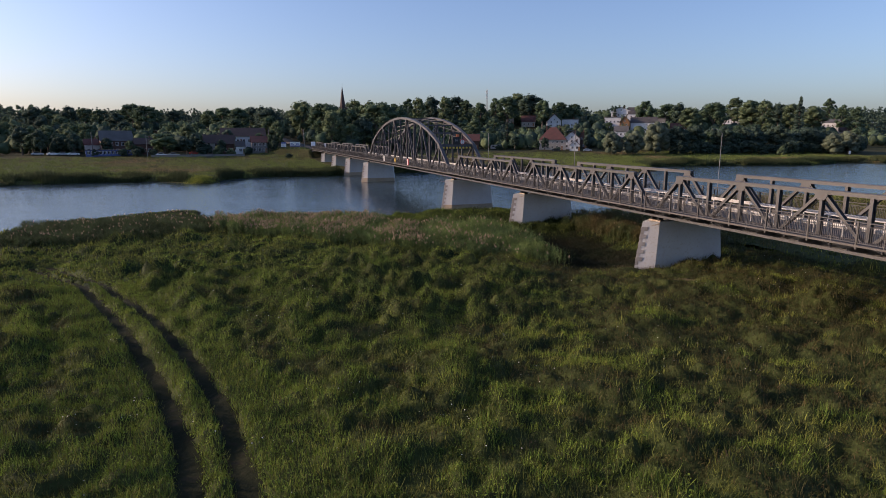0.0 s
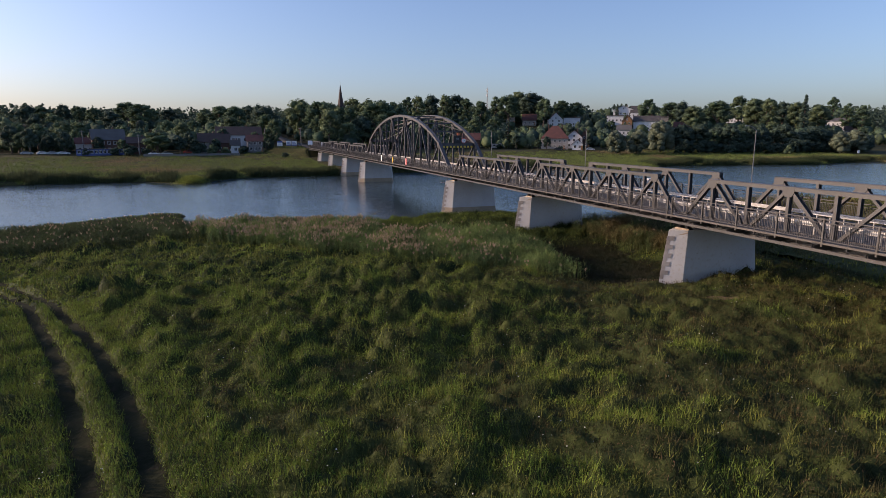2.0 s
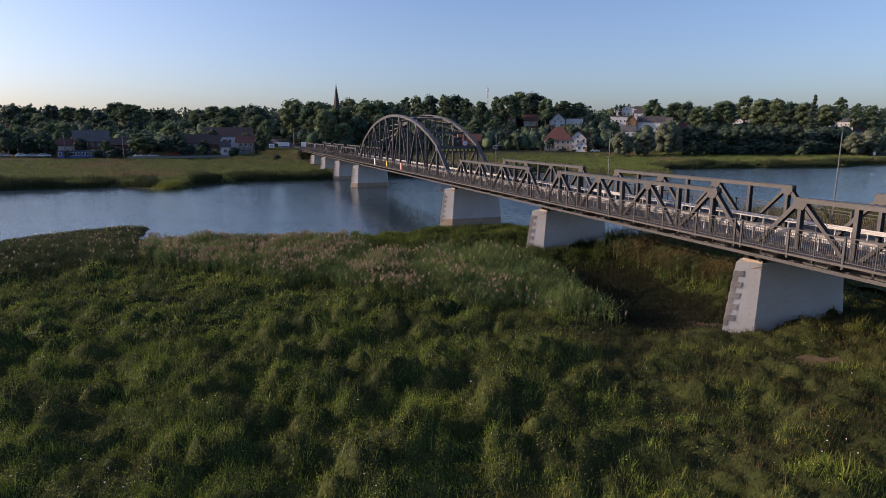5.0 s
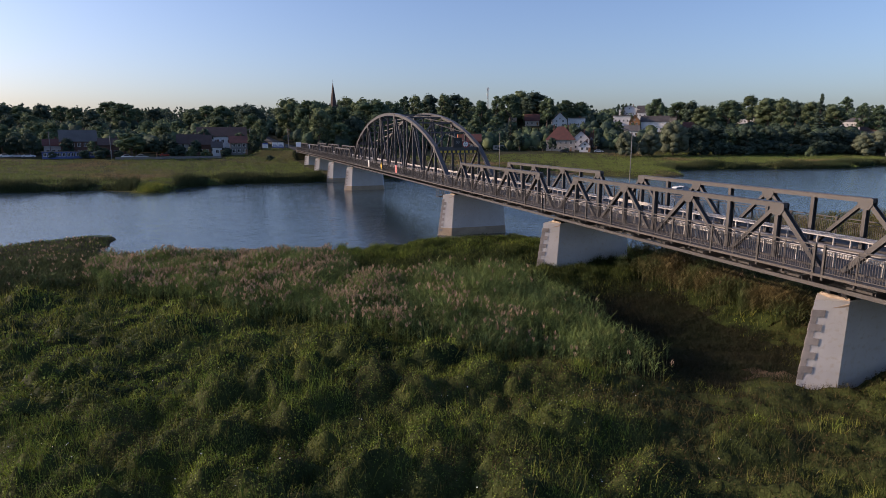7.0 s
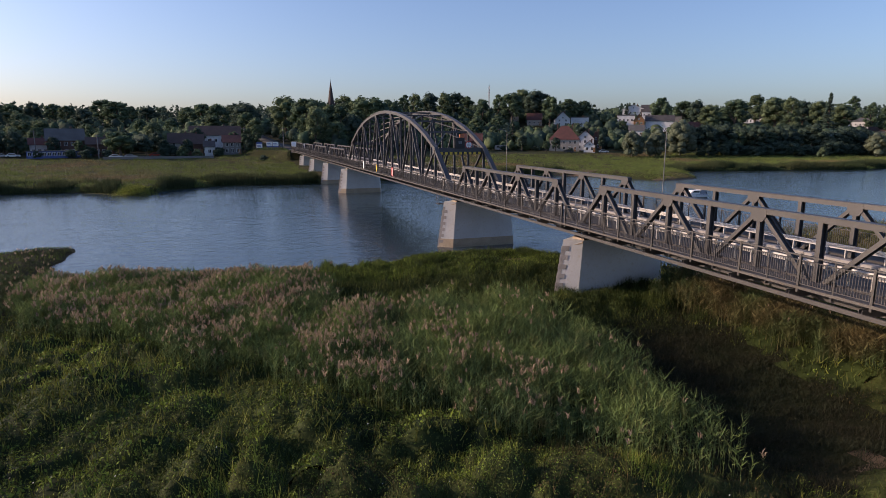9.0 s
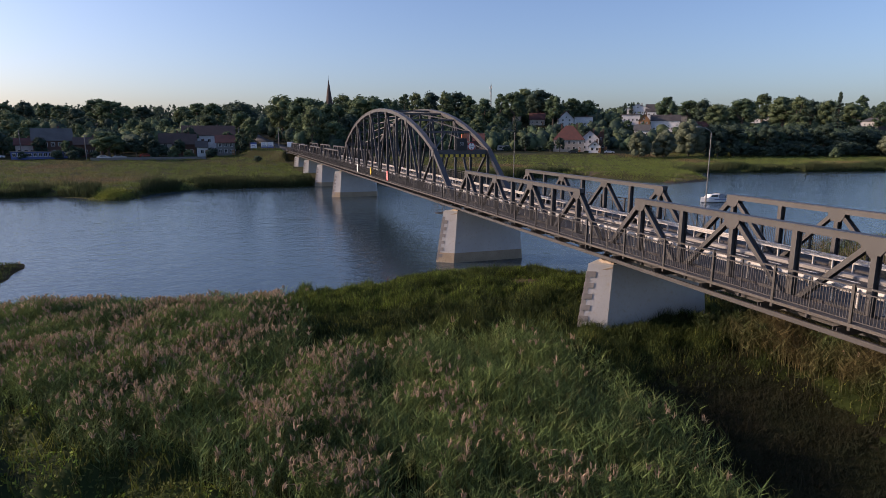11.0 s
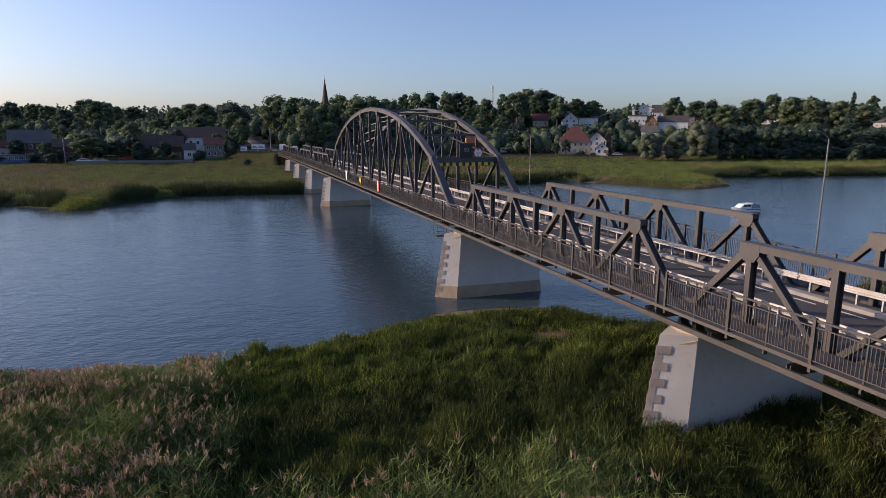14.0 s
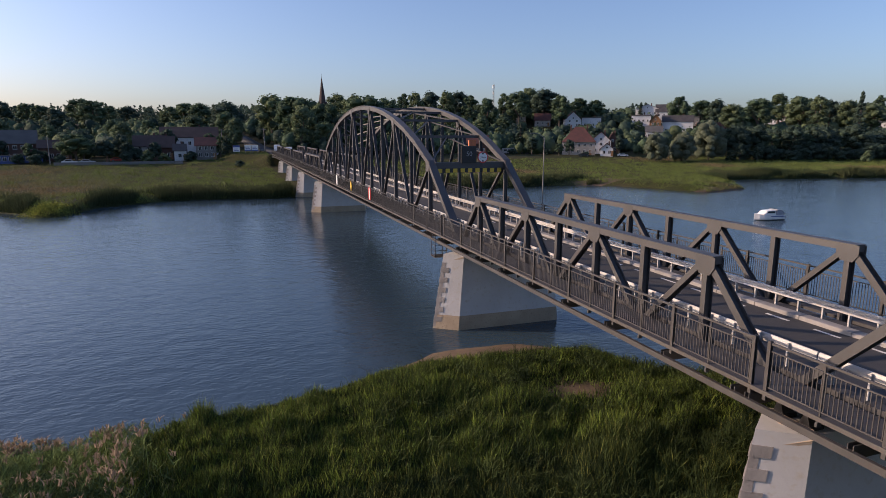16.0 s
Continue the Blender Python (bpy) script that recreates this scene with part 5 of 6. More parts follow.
house("white gabled house with a red roof", 183, 291, 9.4, 8, 4.8, 9.2, -22, "wall_white", "roof_red", 2, 2, "gable")
house("flat-roofed white house on the hill", 197, 292, 11.4, 7, 5.5, 6.0, -32, "wall_white", "roof_grey", 1, 4, "flat")
house("white two-storey house with a flat roof", 222, 277, 11, 8, 8.4, 9.0, -36, "wall_white", "roof_grey", 2, 4, "flat")
house("white hilltop house with a shallow gable", 262, 324, 15, 9, 8.6, 11.6, -36, "wall_white", "roof_grey", 2, 4, "gable")
house("hilltop house with a steep dark roof", 270, 316, 10.9, 9, 7.5, 12.3, -38, "wall_white", "roof_dark", 2, 3)
house("timber chalet with a warm brown gable", 227, 270, 6.5, 7, 6.2, 10.3, -37, "wall_wood", "roof_dark", 2, 2, "gable")
house("long house with a dark roof", 239, 265, 17, 8, 6.6, 10.0, -38, "wall_white", "roof_dark", 1, 6)
house("small house with a pale grey roof", 206, 244, 8.5, 7, 3.6, 6.6, -37, "wall_white", "roof_grey", 1, 3)
house("flat hall with a blue and white front", 366, 314, 15.7, 9, 4.2, 5.3, -46, "wall_white", "roof_grey", 1, 6, "flat", 0)
house("orange rendered house among trees", 388, 328, 6.5, 6, 5.4, 7.6, -47, "wall_wood", "roof_brown", 1, 2)
house("white house on the wooded slope", 414, 264, 12.6, 8, 7.4, 9.6, -53, "wall_white", "roof_grey", 2, 4)
house("pale low house on the slope", 396, 236, 9.8, 7, 4.2, 6.8, -55, "wall_grey", "roof_brown", 1, 3)
house("red-roofed house behind the willows", 266, 261, 11.2, 8, 3.0, 6.4, -42, "wall_cream", "roof_red", 1, 3)
house("cream gabled house with a red roof", 162, 318, 6, 7, 5.0, 8.2, -26, "wall_cream", "roof_red", 1, 2, "gable")
house("red-roofed house below the wood", 171, 306, 9.6, 7, 3.6, 7.4, -28, "wall_cream", "roof_red", 1, 3)
house("brick house behind the bridge arch", 89, 213, 9, 7, 4.4, 7.6, -22, "wall_brick", "roof_red", 1, 3)
house("flat white hall on the hillside", 278, 300, 12, 8, 5.2, 5.8, -40, "wall_grey", "roof_grey", 1, 5, "flat", 0)

# the long blue riverside cabin
hut = thing("riverside_cabin", "long blue and white riverside cabin", "cabin", (-77, 179.5, float(ground_z(np.array([-77.0]), np.array([179.5]))[0]) - 0.2), rz=13)
part("wall", cube((-9.4, -1.8, 0), (9.4, 1.8, 2.5)), M["blue"], hut)
part("roof", cube((-9.7, -2.1, 2.5), (9.7, 2.1, 2.66)), M["roof_grey"], hut)
for i in range(13):
    window_part(-8.5 + i * 1.41, 0.95, 1.05, 1.2, -1.8, hut)

# church tower
ch = thing("church_tower", "dark brick church tower with a slender pointed spire", "church", (29, 259, 8.0))
part("shaft", cube((-2.1, -2.1, 0), (2.1, 2.1, 17.5)), M["wall_brick"], ch)
bm = bmesh.new()
ring = [bm.verts.new((1.95 * math.cos(a), 1.95 * math.sin(a), 17.5)) for a in [i * math.pi / 4 + math.pi / 8 for i in range(8)]]
tip = bm.verts.new((0, 0, 31.0))
for i in range(8):
    bm.faces.new((ring[i], ring[(i + 1) % 8], tip))
part("spire", bm, M["roof_brown"], ch)
for sx in (-1, 1):
    for sy in (-1, 1):
        bm = cube((sx * 1.75 - 0.35, sy * 1.75 - 0.35, 17.5), (sx * 1.75 + 0.35, sy * 1.75 + 0.35, 18.4))
        apex = bm.verts.new((sx * 1.75, sy * 1.75, 20.2))
        c = [bm.verts.new((sx * 1.75 + a * 0.36, sy * 1.75 + b * 0.36, 18.4)) for a, b in ((-1, -1), (1, -1), (1, 1), (-1, 1))]
        for i in range(4):
            bm.faces.new((c[i], c[(i + 1) % 4], apex))
        part("pinnacle", bm, M["roof_brown"], ch)
part("finial", tube(bmesh.new(), (0, 0, 30.8), (0, 0, 32.2), 0.06, 0.04, 6), M["black"], ch)
part("belfry_opening", prism(bmesh.new(), [(-0.6, 12.5), (0.6, 12.5), (0.6, 15.4), (0, 16.4), (-0.6, 15.4)], 1, -2.16, -2.11), M["black"], ch)

# radio mast
mast = thing("radio_mast", "slim lattice radio mast with antennas", "mast", (173, 386, 24.2))
legs = [(0.8 * math.cos(a), 0.8 * math.sin(a)) for a in (0.3, 2.4, 4.5)]
for lx, ly in legs:
    part("leg", tube(bmesh.new(), (lx, ly, 0), (lx * 0.5, ly * 0.5, 24.5), 0.10, 0.08, 6), M["galv"], mast)
for k in range(12):
    z0, z1 = 2 * k, 2 * k + 2
    for i in range(3):
        f0, f1 = 1 - 0.5 * z0 / 24.5, 1 - 0.5 * z1 / 24.5
        a, b = legs[i], legs[(i + 1) % 3]
        part("brace", tube(bmesh.new(), (a[0] * f0, a[1] * f0, z0), (b[0] * f1, b[1] * f1, z1), 0.05, 0.05, 5), M["galv"], mast)
for z, a in ((21.5, 0.5), (21.5, 2.6), (21.5, 4.7), (17.5, 3.4), (17.0, 1.2)):
    part("antenna", tube(bmesh.new(), (0.85 * math.cos(a), 0.85 * math.sin(a), z), (0.85 * math.cos(a), 0.85 * math.sin(a), z + 2.0), 0.16, 0.16, 8), M["sign_white"], mast)
part("tip_rod", tube(bmesh.new(), (0, 0, 24.4), (0, 0, 26.4), 0.05, 0.03, 5), M["galv"], mast)


# road through the embankment into the town
def ribbon(name, pts, half, dz, mat, label, category):
    v, f = [], []
    dense = [(np.interp(k, range(len(pts)), [p[0] for p in pts]), np.interp(k, range(len(pts)), [p[1] for p in pts])) for k in np.linspace(0, len(pts) - 1, 60)]
    for x, y in dense:
        h = max(at_ground(x - half, y), at_ground(x, y), at_ground(x + half, y)) + dz
        v += [(x - half, y, h), (x + half, y, h), (x - half, y, h - 0.6), (x + half, y, h - 0.6)]
    for i in range(len(dense) - 1):
        a = 4 * i
        f += [(a, a + 1, a + 5, a + 4), (a, a + 4, a + 6, a + 2), (a + 1, a + 3, a + 7, a + 5)]
    return tagged(mesh_from(name, np.array(v), np.array(f), [mat]), label, category, kind="structure")


ribbon("road_street", [(3.75, 167.6), (2.5, 178), (-0.5, 192), (-3.5, 215), (-5, 240), (-7, 275), (-10, 320)], 3.2, 0.08, M["asphalt"], "grey asphalt street climbing into the town", "road")
tagged(link("abutment", cube((-1.0, 166.3, -0.5), (8.75, 168.6, 5.62)), M["kerb"]), "grey concrete bridge abutment", "abutment", kind="structure")


def car(label, x, y, rz, paint, van=False):
    t = thing("van" if van else "car", label, "van" if van else "car", (x, y, at_ground(x, y, 0.10 if abs(x) < 12 else 0.0)), "parked vehicles", rz=rz)
    L, W = (5.2, 1.95) if van else (4.3, 1.75)
    if van:
        side = [(-2.6, 0.35), (2.6, 0.35), (2.6, 0.95), (2.3, 1.15), (1.75, 2.15), (1.5, 2.3), (-2.55, 2.3), (-2.6, 2.1)]
    else:
        side = [(-2.15, 0.32), (2.15, 0.32), (2.15, 0.72), (2.0, 0.86), (1.0, 0.95), (0.45, 1.40), (-0.95, 1.45), (-1.65, 1.0), (-2.1, 0.92)]
    bm = prism(bmesh.new(), side, 1, -W / 2, W / 2)
    bmesh.ops.bevel(bm, geom=[e for e in bm.edges if abs(e.verts[0].co.y) > 0.1 and e.verts[0].co.y == e.verts[1].co.y], offset=0.08, segments=2, affect="EDGES")
    part("body", bm, paint, t)
    for s in (-1, 1):
        if van:
            pane = [(0.8, 1.25), (1.95, 1.25), (1.6, 2.0), (0.8, 2.0)]
        else:
            pane = [(-1.35, 0.98), (0.85, 0.98), (0.35, 1.34), (-0.9, 1.37)]
        part("side_window", prism(bmesh.new(), pane, 1, s * (W / 2 + 0.004), s * (W / 2 + 0.012)), M["glass"], t)
        for wx in (-L * 0.31, L * 0.31):
            wheel = part("wheel", prism(bmesh.new(), [(wx + 0.32 * math.cos(2 * math.pi * i / 16), 0.32 + 0.32 * math.sin(2 * math.pi * i / 16)) for i in range(16)], 1, s * (W / 2 - 0.2), s * (W / 2 + 0.02)), M["black"], t)
            part("rim", prism(bmesh.new(), [(wx + 0.19 * math.cos(2 * math.pi * i / 12), 0.32 + 0.19 * math.sin(2 * math.pi * i / 12)) for i in range(12)], 1, s * (W / 2 + 0.022), s * (W / 2 + 0.03)), M["galv"], wheel)
    x0 = 1.78 if van else 0.74
    z0, z1 = (1.25, 2.05) if van else (1.0, 1.32)
    bm = bmesh.new()
    k = (0.5 if van else 0.42) / (1.0 if van else 0.45)
    sweep(bm, (x0 + 0.35, 0, z0), (x0 + 0.35 - k * (z1 - z0) * 1.05, 0, z1), rect(W * 0.8, 0.02), (0, 1, 0))
    part("windscreen", bm, M["glass"], t)
    for s in (-1, 1):
        part("headlight", cube((L / 2 - 0.06, s * W * 0.36 - 0.15, 0.6), (L / 2 + 0.015, s * W * 0.36 + 0.15, 0.76)), M["sign_white"], t)
    return t


PAINTS = {n: material(n + "_car_paint", c, tuple(0.93 * v for v in c), 1, 0.25) for n, c in
          (("white", (0.72, 0.72, 0.71)), ("silver", (0.42, 0.43, 0.44)), ("dark", (0.04, 0.045, 0.05)), ("redcar", (0.35, 0.04, 0.03)))}
for i, (x, y, rz, p, v) in enumerate(((-98.5, 183, 20, "white", 0), (-95, 182.5, 15, "silver", 0), (-91.2, 181.5, 12, "white", 0), (-104, 184, 14, "silver", 0), (-59, 173.5, 8, "white", 0), (-54.5, 174, 5, "silver", 0),
                                      (5.0, 172, 265, "white", 1), (2.2, 186, 262, "white", 1), (-3, 184, 95, "dark", 0), (121, 178, -20, "dark", 0), (138, 176, -30, "white", 0), (-47, 180, 5, "redcar", 0))):
    names = {"white": "white", "silver": "silver grey", "dark": "dark", "redcar": "red"}
    car(names[p] + (" delivery van standing on the street" if v else " car parked near the river bank"), x, y, rz, PAINTS[p], bool(v))


def caravan(x, y, rz):
    t = thing("caravan", "cream coloured caravan parked below the hill", "caravan", (x, y, at_ground(x, y)), rz=rz)
    bm = prism(bmesh.new(), [(-2.4, 0.5), (2.2, 0.5), (2.5, 1.1), (2.2, 2.5), (-2.2, 2.6), (-2.5, 1.2)], 1, -1.1, 1.1)
    bmesh.ops.bevel(bm, geom=bm.edges[:], offset=0.1, segments=2, affect="EDGES")
    part("body", bm, M["wall_cream"], t)
    for a in (-1.5, 0.2):
        part("window", cube((a, -1.13, 1.5), (a + 1.2, -1.09, 2.1)), M["glass"], t)
    for s in (-1, 1):
        part("wheel", prism(bmesh.new(), [(0.33 * math.cos(i * 0.524), 0.33 + 0.33 * math.sin(i * 0.524)) for i in range(12)], 1, s * 0.95, s * 1.1), M["black"], t)


caravan(98.4, 202, -22)
caravan(105, 207, -12)

# billboards at the bridge head
for i, (x, y) in enumerate(((-11.4, 177.3), (-7.8, 177.0), (-5.6, 176.7))):
    t = thing("billboard", "blue and white advertising board on two posts", "billboard", (x, y, at_ground(x, y, -0.2)), "billboards", rz=2)
    part("panel", cube((-1.05, -0.04, 1.1), (1.05, 0.04, 3.1)), M["sign_white"], t)
    part("band", cube((-1.05, -0.055, 1.1 if i else 2.5), (1.05, -0.045, 1.6 if i else 3.1)), M["blue"], t)
    for k in range(2):
        part("text_bar", cube((-0.8, -0.055, 1.9 + 0.45 * k if i else 1.4 + 0.45 * k), (0.7 - 0.3 * k, -0.045, 2.1 + 0.45 * k if i else 1.6 + 0.45 * k)), M["blue"], t)
    for s in (-0.8, 0.8):
        part("post", cube((s - 0.05, 0.04, 0), (s + 0.05, 0.14, 3.0)), M["galv"], t)

# poles and a low wall by the river road
for x, y, h in ((-64, 173, 8.5), (-84.5, 182, 9.5), (-2.2, 182, 8.5), (-16, 200, 9)):
    t = thing("utility_pole", "tall pale concrete utility pole", "utility pole", (x, y, at_ground(x, y, -0.3)), "utility poles")
    part("shaft", tube(bmesh.new(), (0, 0, 0), (0, 0, h), 0.17, 0.11, 8), M["wall_grey"], t)
    part("cross_arm", cube((-0.8, -0.06, h - 0.5), (0.8, 0.06, h - 0.38)), M["wall_grey"], t)
wall = thing("low_wall", "low pale concrete wall along the river road", "wall", (-45, 171, at_ground(-45, 171, -0.3)), rz=2)
for i in range(14):
    part("panel", cube((-17.5 + 2.5 * i, -0.1, 0), (-15.05 + 2.5 * i, 0.1, 1.15)), M["wall_grey"], wall)


# the small motor cruiser on the river
boat = thing("motor_boat", "small white motor cruiser with a blue stripe", "boat", (63, 34, 0.0), rz=176)
bm = bmesh.new()
rings = []
for k in range(9):
    u = k / 8
    half = 0.98 * (1 - max(0, (u - 0.45) / 0.55) ** 2.2) + 0.02
    sheer = 0.72 + 0.32 * u * u
    x = -2.5 + 5.0 * u
    rings.append([bm.verts.new(p) for p in ((x, -half, sheer), (x, -half * 0.88, 0.15), (x, 0, -0.2 + 0.25 * max(0, u - 0.7)), (x, half * 0.88, 0.15), (x, half, sheer))])
for a, b in zip(rings, rings[1:]):
    for i in range(4):
        bm.faces.new((a[i], a[i + 1], b[i + 1], b[i]))
    bm.faces.new((a[4], a[0], b[0], b[4]))
bm.faces.new(rings[0])
bm.faces.new(rings[-1][::-1])
bmesh.ops.recalc_face_normals(bm, faces=bm.faces[:])
part("hull", bm, M["sign_white"], boat)
for s in (-1, 1):
    part("stripe", prism(bmesh.new(), [(-2.45, 0.55), (0.3, 0.58), (0.3, 0.68), (-2.45, 0.65)], 1, s * 0.975, s * 0.995), M["blue"], boat)
bm = prism(bmesh.new(), [(-0.9, 0.75), (1.5, 0.85), (0.75, 1.45), (-0.75, 1.5)], 1, -0.72, 0.72)
bmesh.ops.bevel(bm, geom=bm.edges[:], offset=0.07, segments=2, affect="EDGES")
part("cabin", bm, M["sign_white"], boat)
for s in (-1, 1):
    part("cabin_window", prism(bmesh.new(), [(-0.6, 1.05), (0.95, 1.08), (0.62, 1.36), (-0.6, 1.38)], 1, s * 0.722, s * 0.73), M["glass"], boat)
part("canopy", prism(bmesh.new(), [(-2.2, 0.8), (-0.9, 0.8), (-0.85, 1.62), (-1.9, 1.5)], 1, -0.78, 0.78), material("grey_canvas", (0.30, 0.31, 0.34), (0.25, 0.26, 0.28), 2, 0.8), boat)
part("outboard", cube((-2.85, -0.17, 0.25), (-2.5, 0.17, 1.15)), M["black"], boat)

# ---- planting the far bank ----
EYE = Vector((-22, -60, 12.4))


def hides(x, y, tall, wide):
    """Whether a tree here would stand before a house, seen from the meadow."""
    d = math.hypot(x - EYE.x, y - EYE.y)
    a = math.atan2(x - EYE.x, y - EYE.y)
    top = (at_ground(x, y) + tall - EYE.z) / d
    for hx, hy, w, z, e, r in HOUSES:
        hd = math.hypot(hx - EYE.x, hy - EYE.y)
        if d < hd + 3 and abs(math.atan2(hx - EYE.x, hy - EYE.y) - a) < (w * 0.42) / hd + wide * tall * 0.3 / d and top > (z + e * (0.62 if hd < 300 else 0.85) - EYE.z) / hd:
            return True
        if math.hypot(hx - x, hy - y) < w * 0.6 + 1.5:
            return True
    return -14 < x < 9.5 and y < 330 and abs(x - np.interp(y, [167, 178, 192, 215, 240, 275, 320], [3.75, 2.5, -0.5, -3.5, -5, -7, -10])) < 4.5 + 0.12 * tall


pick = random.Random(5)
SKY_LEFT = [(-144, 344, 16), (-147, 385, 14), (-127, 353, 16), (-126, 392, 14), (-112, 362, 14), (-98, 332, 13.5), (-93, 372, 18), (-83, 343, 18), (-80, 382, 13.5), (-67, 352, 14),
            (-45, 359, 14), (-35, 331, 17.5), (-27, 303, 18.7), (-18, 340, 16.5), (-14, 237, 18), (-14, 274, 19), (5, 247, 22), (11, 221, 21.5), (20, 257, 23), (37, 266, 24),
            (40, 240, 24.5), (41, 215, 25), (57, 249, 24)]
SKY_RIGHT = [(89, 333, 22), (89, 308, 25), (109, 341, 24), (111, 316, 26), (131, 349, 22), (130, 324, 21), (130, 299, 22), (156, 330, 20), (155, 306, 24), (179, 338, 22.5), (176, 314, 23), (173, 289, 21.5),
             (203, 319, 17), (200, 310, 17), (208, 305, 17), (284, 295, 18.5), (275, 273, 20.5), (265, 251, 19.5), (302, 278, 15), (293, 257, 23.5), (336, 283, 25), (330, 260, 25), (319, 239, 26.5), (360, 264, 22.5),
             (348, 243, 24), (377, 248, 22.5), (455, 300, 25), (410, 252, 23), (397, 231, 23)]
for x, y, h in SKY_LEFT + SKY_RIGHT:
    k = pick.choice("aabccdfe" if x > -20 else "aabccf")
    plant(k, x, y, h, pick.uniform(0.95, 1.35) * (1.15 if h < 19 else 1.0), pick.uniform(0, 360))
plant("f", 244, 270, 23, 0.95, 40)
plant("b", 24.5, 243, 20.5, 1.0, 70)
plant("a", 29.5, 240, 21, 0.95, 200)
plant("g", 334, 224, 28.5, 0.8, 10)
plant("g", 255, 322, 13, 0.9, 10)
# willows, bushes and the riverside trees
for k, x, y, h, w in (("h", 140, 158, 12, 0.85), ("h", 151, 156.5, 12.5, 0.95), ("h", 167, 160, 17, 0.85), ("i", 223, 136, 5.5, 0.7), ("f", -58, 178, 9.8, 1.75), ("c", -50, 179, 7.5, 1.2), ("j", -44, 176, 4.0, 1.0),
                      ("i", -37.8, 174, 4.6, 0.8), ("i", -33, 173, 3.4, 1.0), ("c", -80, 186, 7.2, 1.0), ("j", -68, 174, 3.6, 1.2), ("j", -15, 182, 5, 0.7), ("d", -12.5, 183, 9.5, 0.9), ("j", -11, 160, 2.4, 1.1), ("a", -104, 200, 13, 1.1),
                      ("c", 119, 186, 7.0, 1.0), ("a", 113, 184, 5.5, 1.1), ("j", 138, 184, 3.2, 1.0), ("c", 146, 190, 7.5, 1.0), ("j", 124, 181, 2.2, 1.2), ("c", -91.5, 185, 9.4, 0.95), ("c", -36, 185, 5.4, 0.9), ("c", -33.5, 198, 11.0, 0.9), ("a", -20, 199, 9.5, 0.8), ("c", -103, 185, 10.6, 0.9), ("c", -97, 189, 8.0, 1.1), ("c", -30, 185, 5.6, 0.8), ("c", -14.3, 186, 6.8, 0.8), ("j", -68, 181, 4.2, 1.0), ("j", -73, 177, 3.4, 1.1), ("j", -26.5, 179, 3.0, 1.0), ("c", -44.5, 182, 6.4, 1.1), ("h", 262, 140, 12, 1.0), ("h", 276, 143, 13, 1.1), ("c", -112, 196, 12, 1.1), ("b", -97, 206, 11, 1.1), ("j", 98, 196, 3, 1.3), ("j", 112, 192, 3.2, 1.2), ("c", 107, 196, 8, 1.1), ("i", 240, 150, 3, 1.0), ("e", 11, 189, 16, 1.0), ("b", 14, 203, 19, 1.0),
                      ("a", 20, 190, 14, 1.1), ("c", 28, 199, 17, 1.0), ("b", 36, 192, 13, 1.1), ("j", -42, 184, 4.5, 1.0), ("c", -36.5, 184.5, 6.5, 1.0), ("j", -25.5, 181, 3.6, 1.1), ("d", -16.5, 184, 8, 0.9), ("c", -47, 188, 9, 1.1), ("a", -71, 180, 6.5, 1.0), ("j", -83, 177, 3.0, 1.2), ("c", -58, 188, 10, 1.1), ("j", -62, 176, 3.2, 1.2), ("a", -92, 190, 8, 1.1), ("a", -14, 215, 15, 1.0), ("b", -11.5, 206, 12, 1.0)):
    plant(k, x, y, h, w, pick.uniform(0, 360))
for i in range(26):
    x = 179 + i * 4.4 + pick.uniform(-2, 2)
    plant(pick.choice("ccccaj"), x, 158 - 0.05 * (x - 172) + pick.uniform(-2, 9), pick.uniform(9, 15), pick.uniform(1.0, 1.4), pick.uniform(0, 360))
for i in range(34):
    x = 172 + i * 3.6 + pick.uniform(-1.5, 1.5)
    plant(pick.choice("jjjjc"), x, 151.5 - 0.05 * (x - 172) + pick.uniform(-1, 4), pick.uniform(4.5, 8.5), pick.uniform(0.9, 1.25), pick.uniform(0, 360))
count = 0
for i in range(2600):
    x = pick.uniform(-190, 450)
    y = pick.uniform(176, 345)
    foot = float(np.interp(x, [-300, -60, 40, 110, 180, 300, 600], [192, 186, 184, 200, 166, 160, 155]))
    tall = pick.uniform(7.5, 13.5)
    if y < foot or hides(x, y, tall, 1.0):
        continue
    plant(pick.choice("aaabbccdffeg" if x < 140 else "aaccccdffb"), x, y, tall, pick.uniform(0.9, 1.35), pick.uniform(0, 360))
    count += 1
    if count > 140:
        break

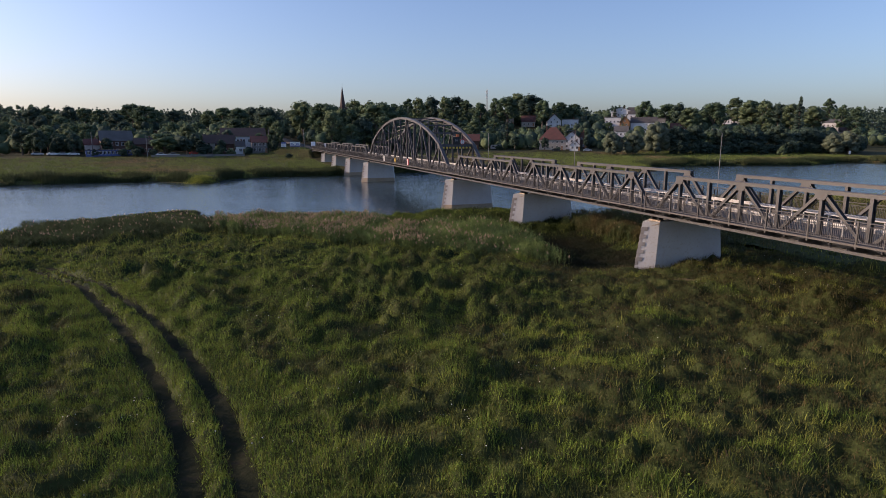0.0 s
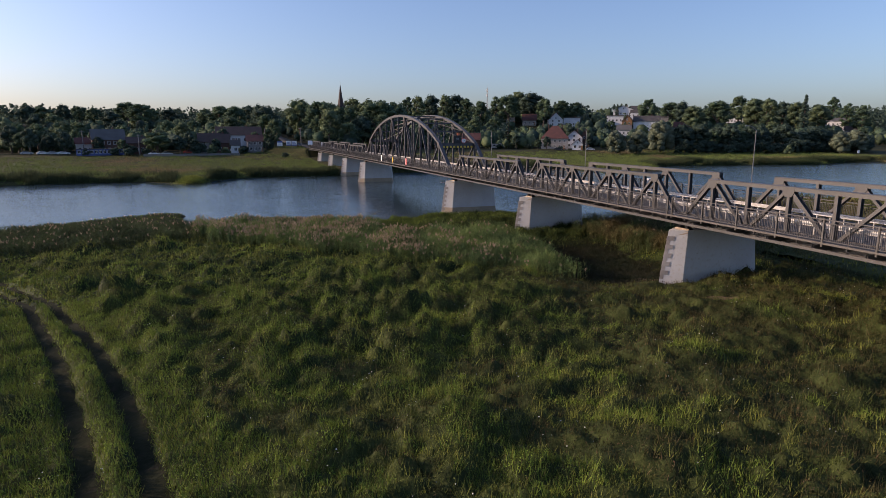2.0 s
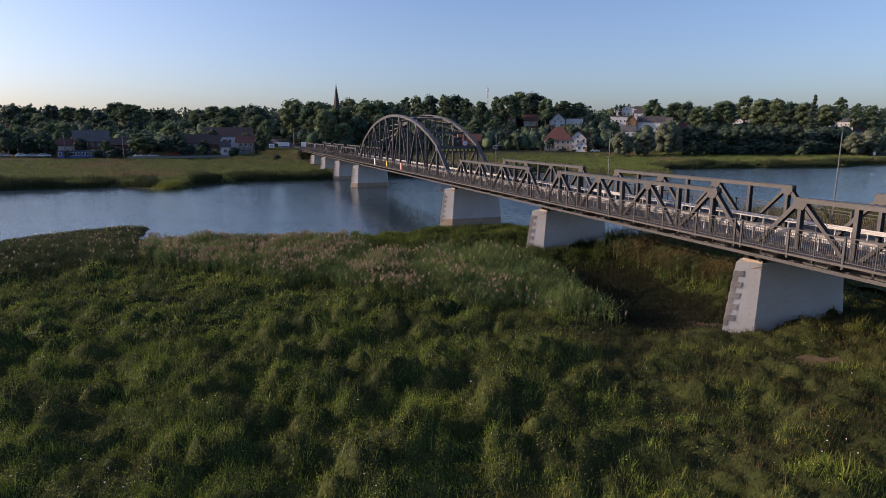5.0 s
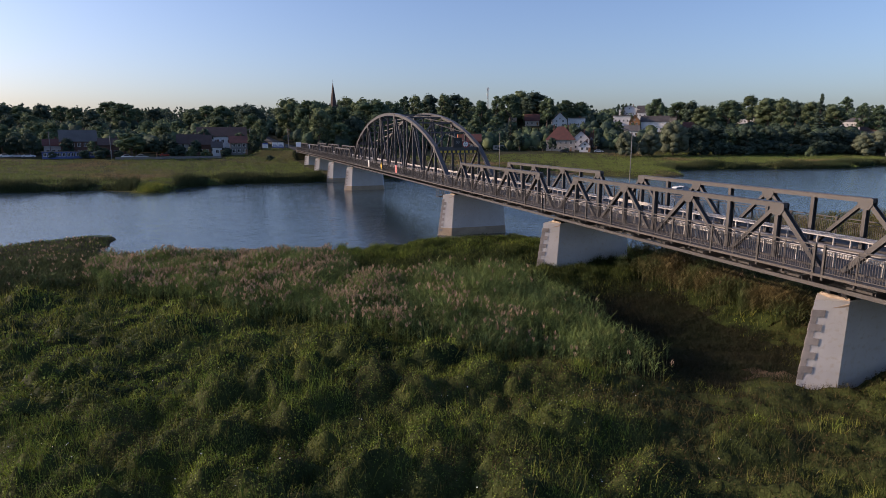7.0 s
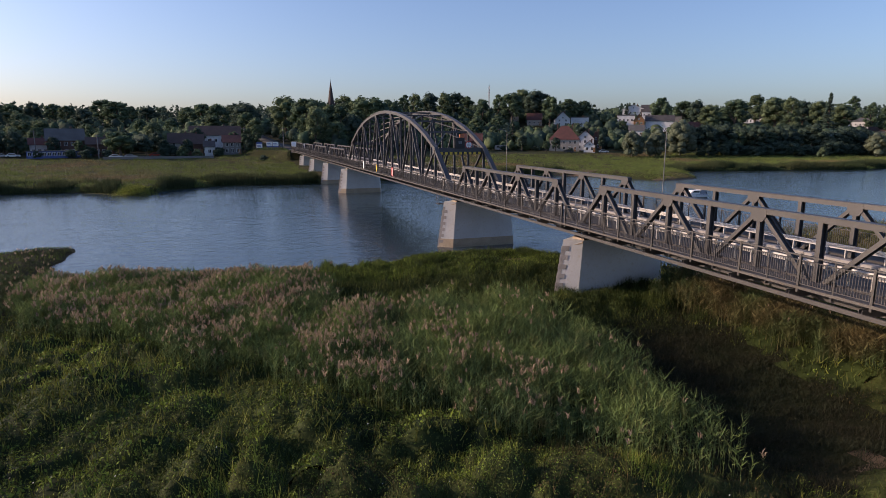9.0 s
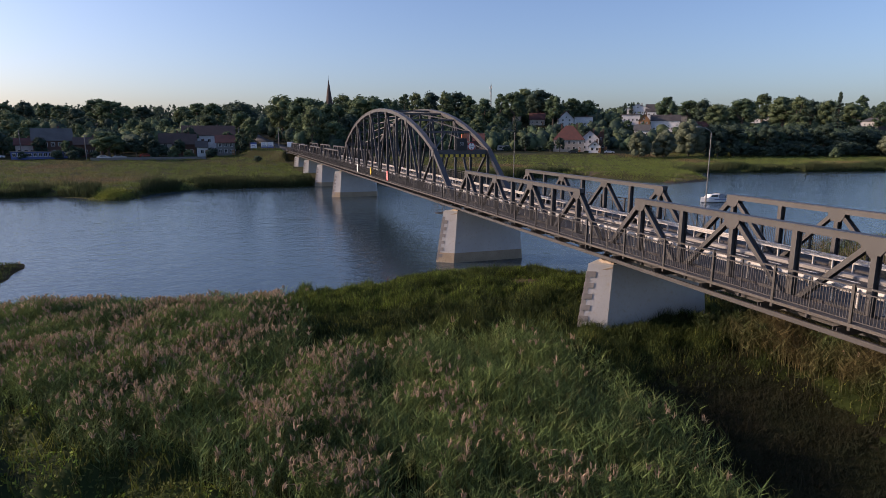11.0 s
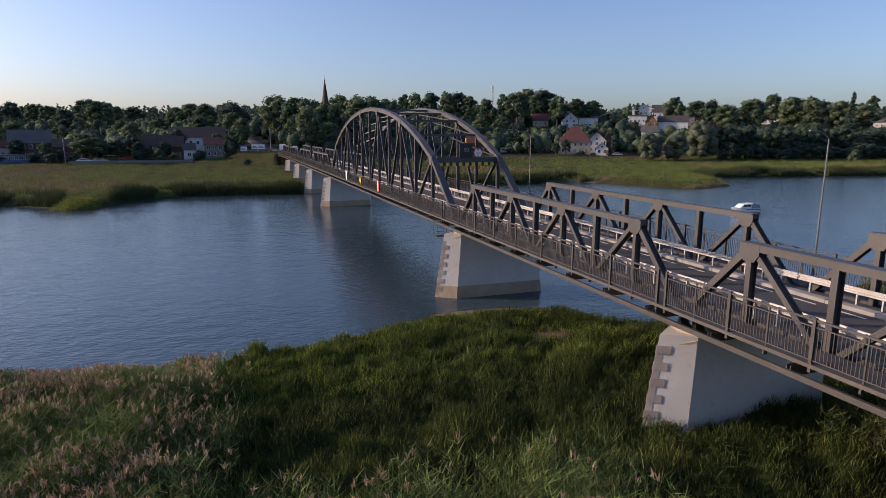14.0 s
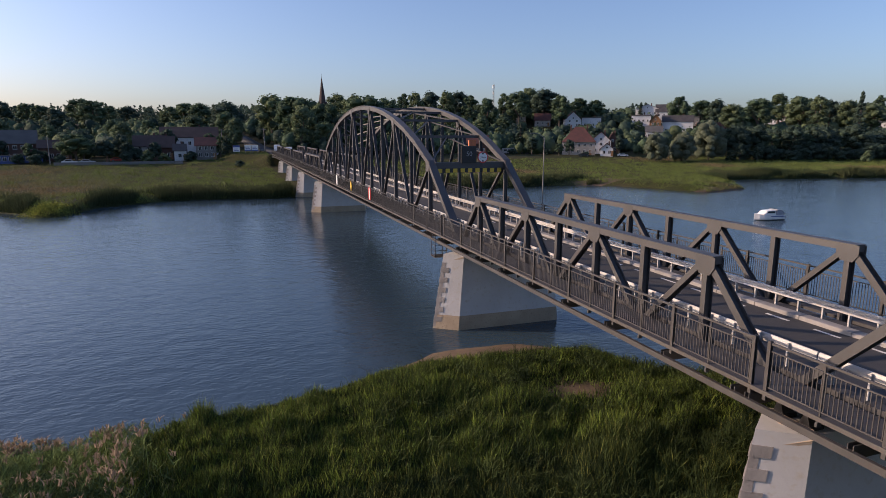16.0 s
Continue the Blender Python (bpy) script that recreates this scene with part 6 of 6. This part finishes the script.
# scrub and small trees between the houses, too many to count
def scrub(n, seed):
    r = random.Random(seed)
    vs, fs, base = [], [], 0
    rs = np.random.RandomState(seed)
    made = 0
    while made < n:
        x, y = r.uniform(-190, 450), r.uniform(172, 350)
        foot = float(np.interp(x, [-300, -60, 40, 110, 180, 300, 600], [194, 188, 186, 202, 168, 160, 155]))
        tall = r.uniform(3.5, 9.5)
        made += 1
        if y < foot or hides(x, y, tall, 1.1):
            continue
        rad = tall * r.uniform(0.35, 0.55)
        centre, scale = np.array([x, y, at_ground(x, y) + tall * 0.45]), np.array([rad, rad, tall * 0.52])
        v, f = clump(rs, BALL)
        vs.append(centre + v * scale * 0.76)
        fs.append(f + base)
        base += len(v)
        d = rs.normal(size=(32, 3))
        d /= np.linalg.norm(d, axis=1)[:, None]
        v, f = leaf_cards(rs, centre + d * scale * (0.75 + 0.42 * rs.rand(32))[:, None], d + rs.normal(size=(32, 3)) * 0.8, 0.10 * tall + 0.2)
        vs.append(v)
        fs.append(f + base)
        base += len(v)
    return np.concatenate(vs), np.concatenate(fs)


for seed, mi in ((11, 0), (12, 1), (13, 2)):
    v, f = scrub(640, seed)
    tagged(mesh_from("hillside_scrub", v, f, [TREE_MATS[mi]], True), "thick green scrub between the hillside houses", "scrub", kind="stuff")


nav = thing("navigation_mark", "white navigation board on a post by the water", "sign", (237, 112, at_ground(237, 112)))
part("post", tube(bmesh.new(), (0, 0, -0.3), (0, 0, 3.0), 0.09, 0.09, 8), M["wall_grey"], nav)
part("board", cube((-0.7, -0.12, 1.7), (0.7, -0.06, 3.1)), M["wall_white"], nav)

# far woods on the skyline: pointed and rounded crowns, too many to count
def far_wood(n, x0, x1, y0, y1, tall, label):
    x, y = scatter(n, x0, x1, y0, y1)
    z = ground_z(x, y)
    h = tall * rng.uniform(0.75, 1.15, n)
    r = np.repeat(np.arange(n), 32)
    m = len(r)
    u = rng.rand(m)
    rad = (0.30 * h[r]) * (1 - u) ** 0.55 * rng.rand(m) ** 0.4
    a = rng.uniform(0, 6.283, m)
    c = np.stack([x[r] + rad * np.cos(a), y[r] + rad * np.sin(a), z[r] + h[r] * (0.12 + 0.88 * u)], 1)
    cards("far_wood", c, rng.uniform(1.5, 3.0, m), [TREE_MATS[2]], label, "wood")


far_wood(900, -420, 60, 470, 620, 14, "distant dark mixed wood on the skyline")
far_wood(700, 60, 700, 400, 600, 13, "distant dark wood behind the hill town")
far_wood(500, -420, -150, 230, 420, 13, "wooded slope beyond the meadows")
far_wood(420, 440, 760, 200, 400, 15, "wooded slope beyond the last houses")
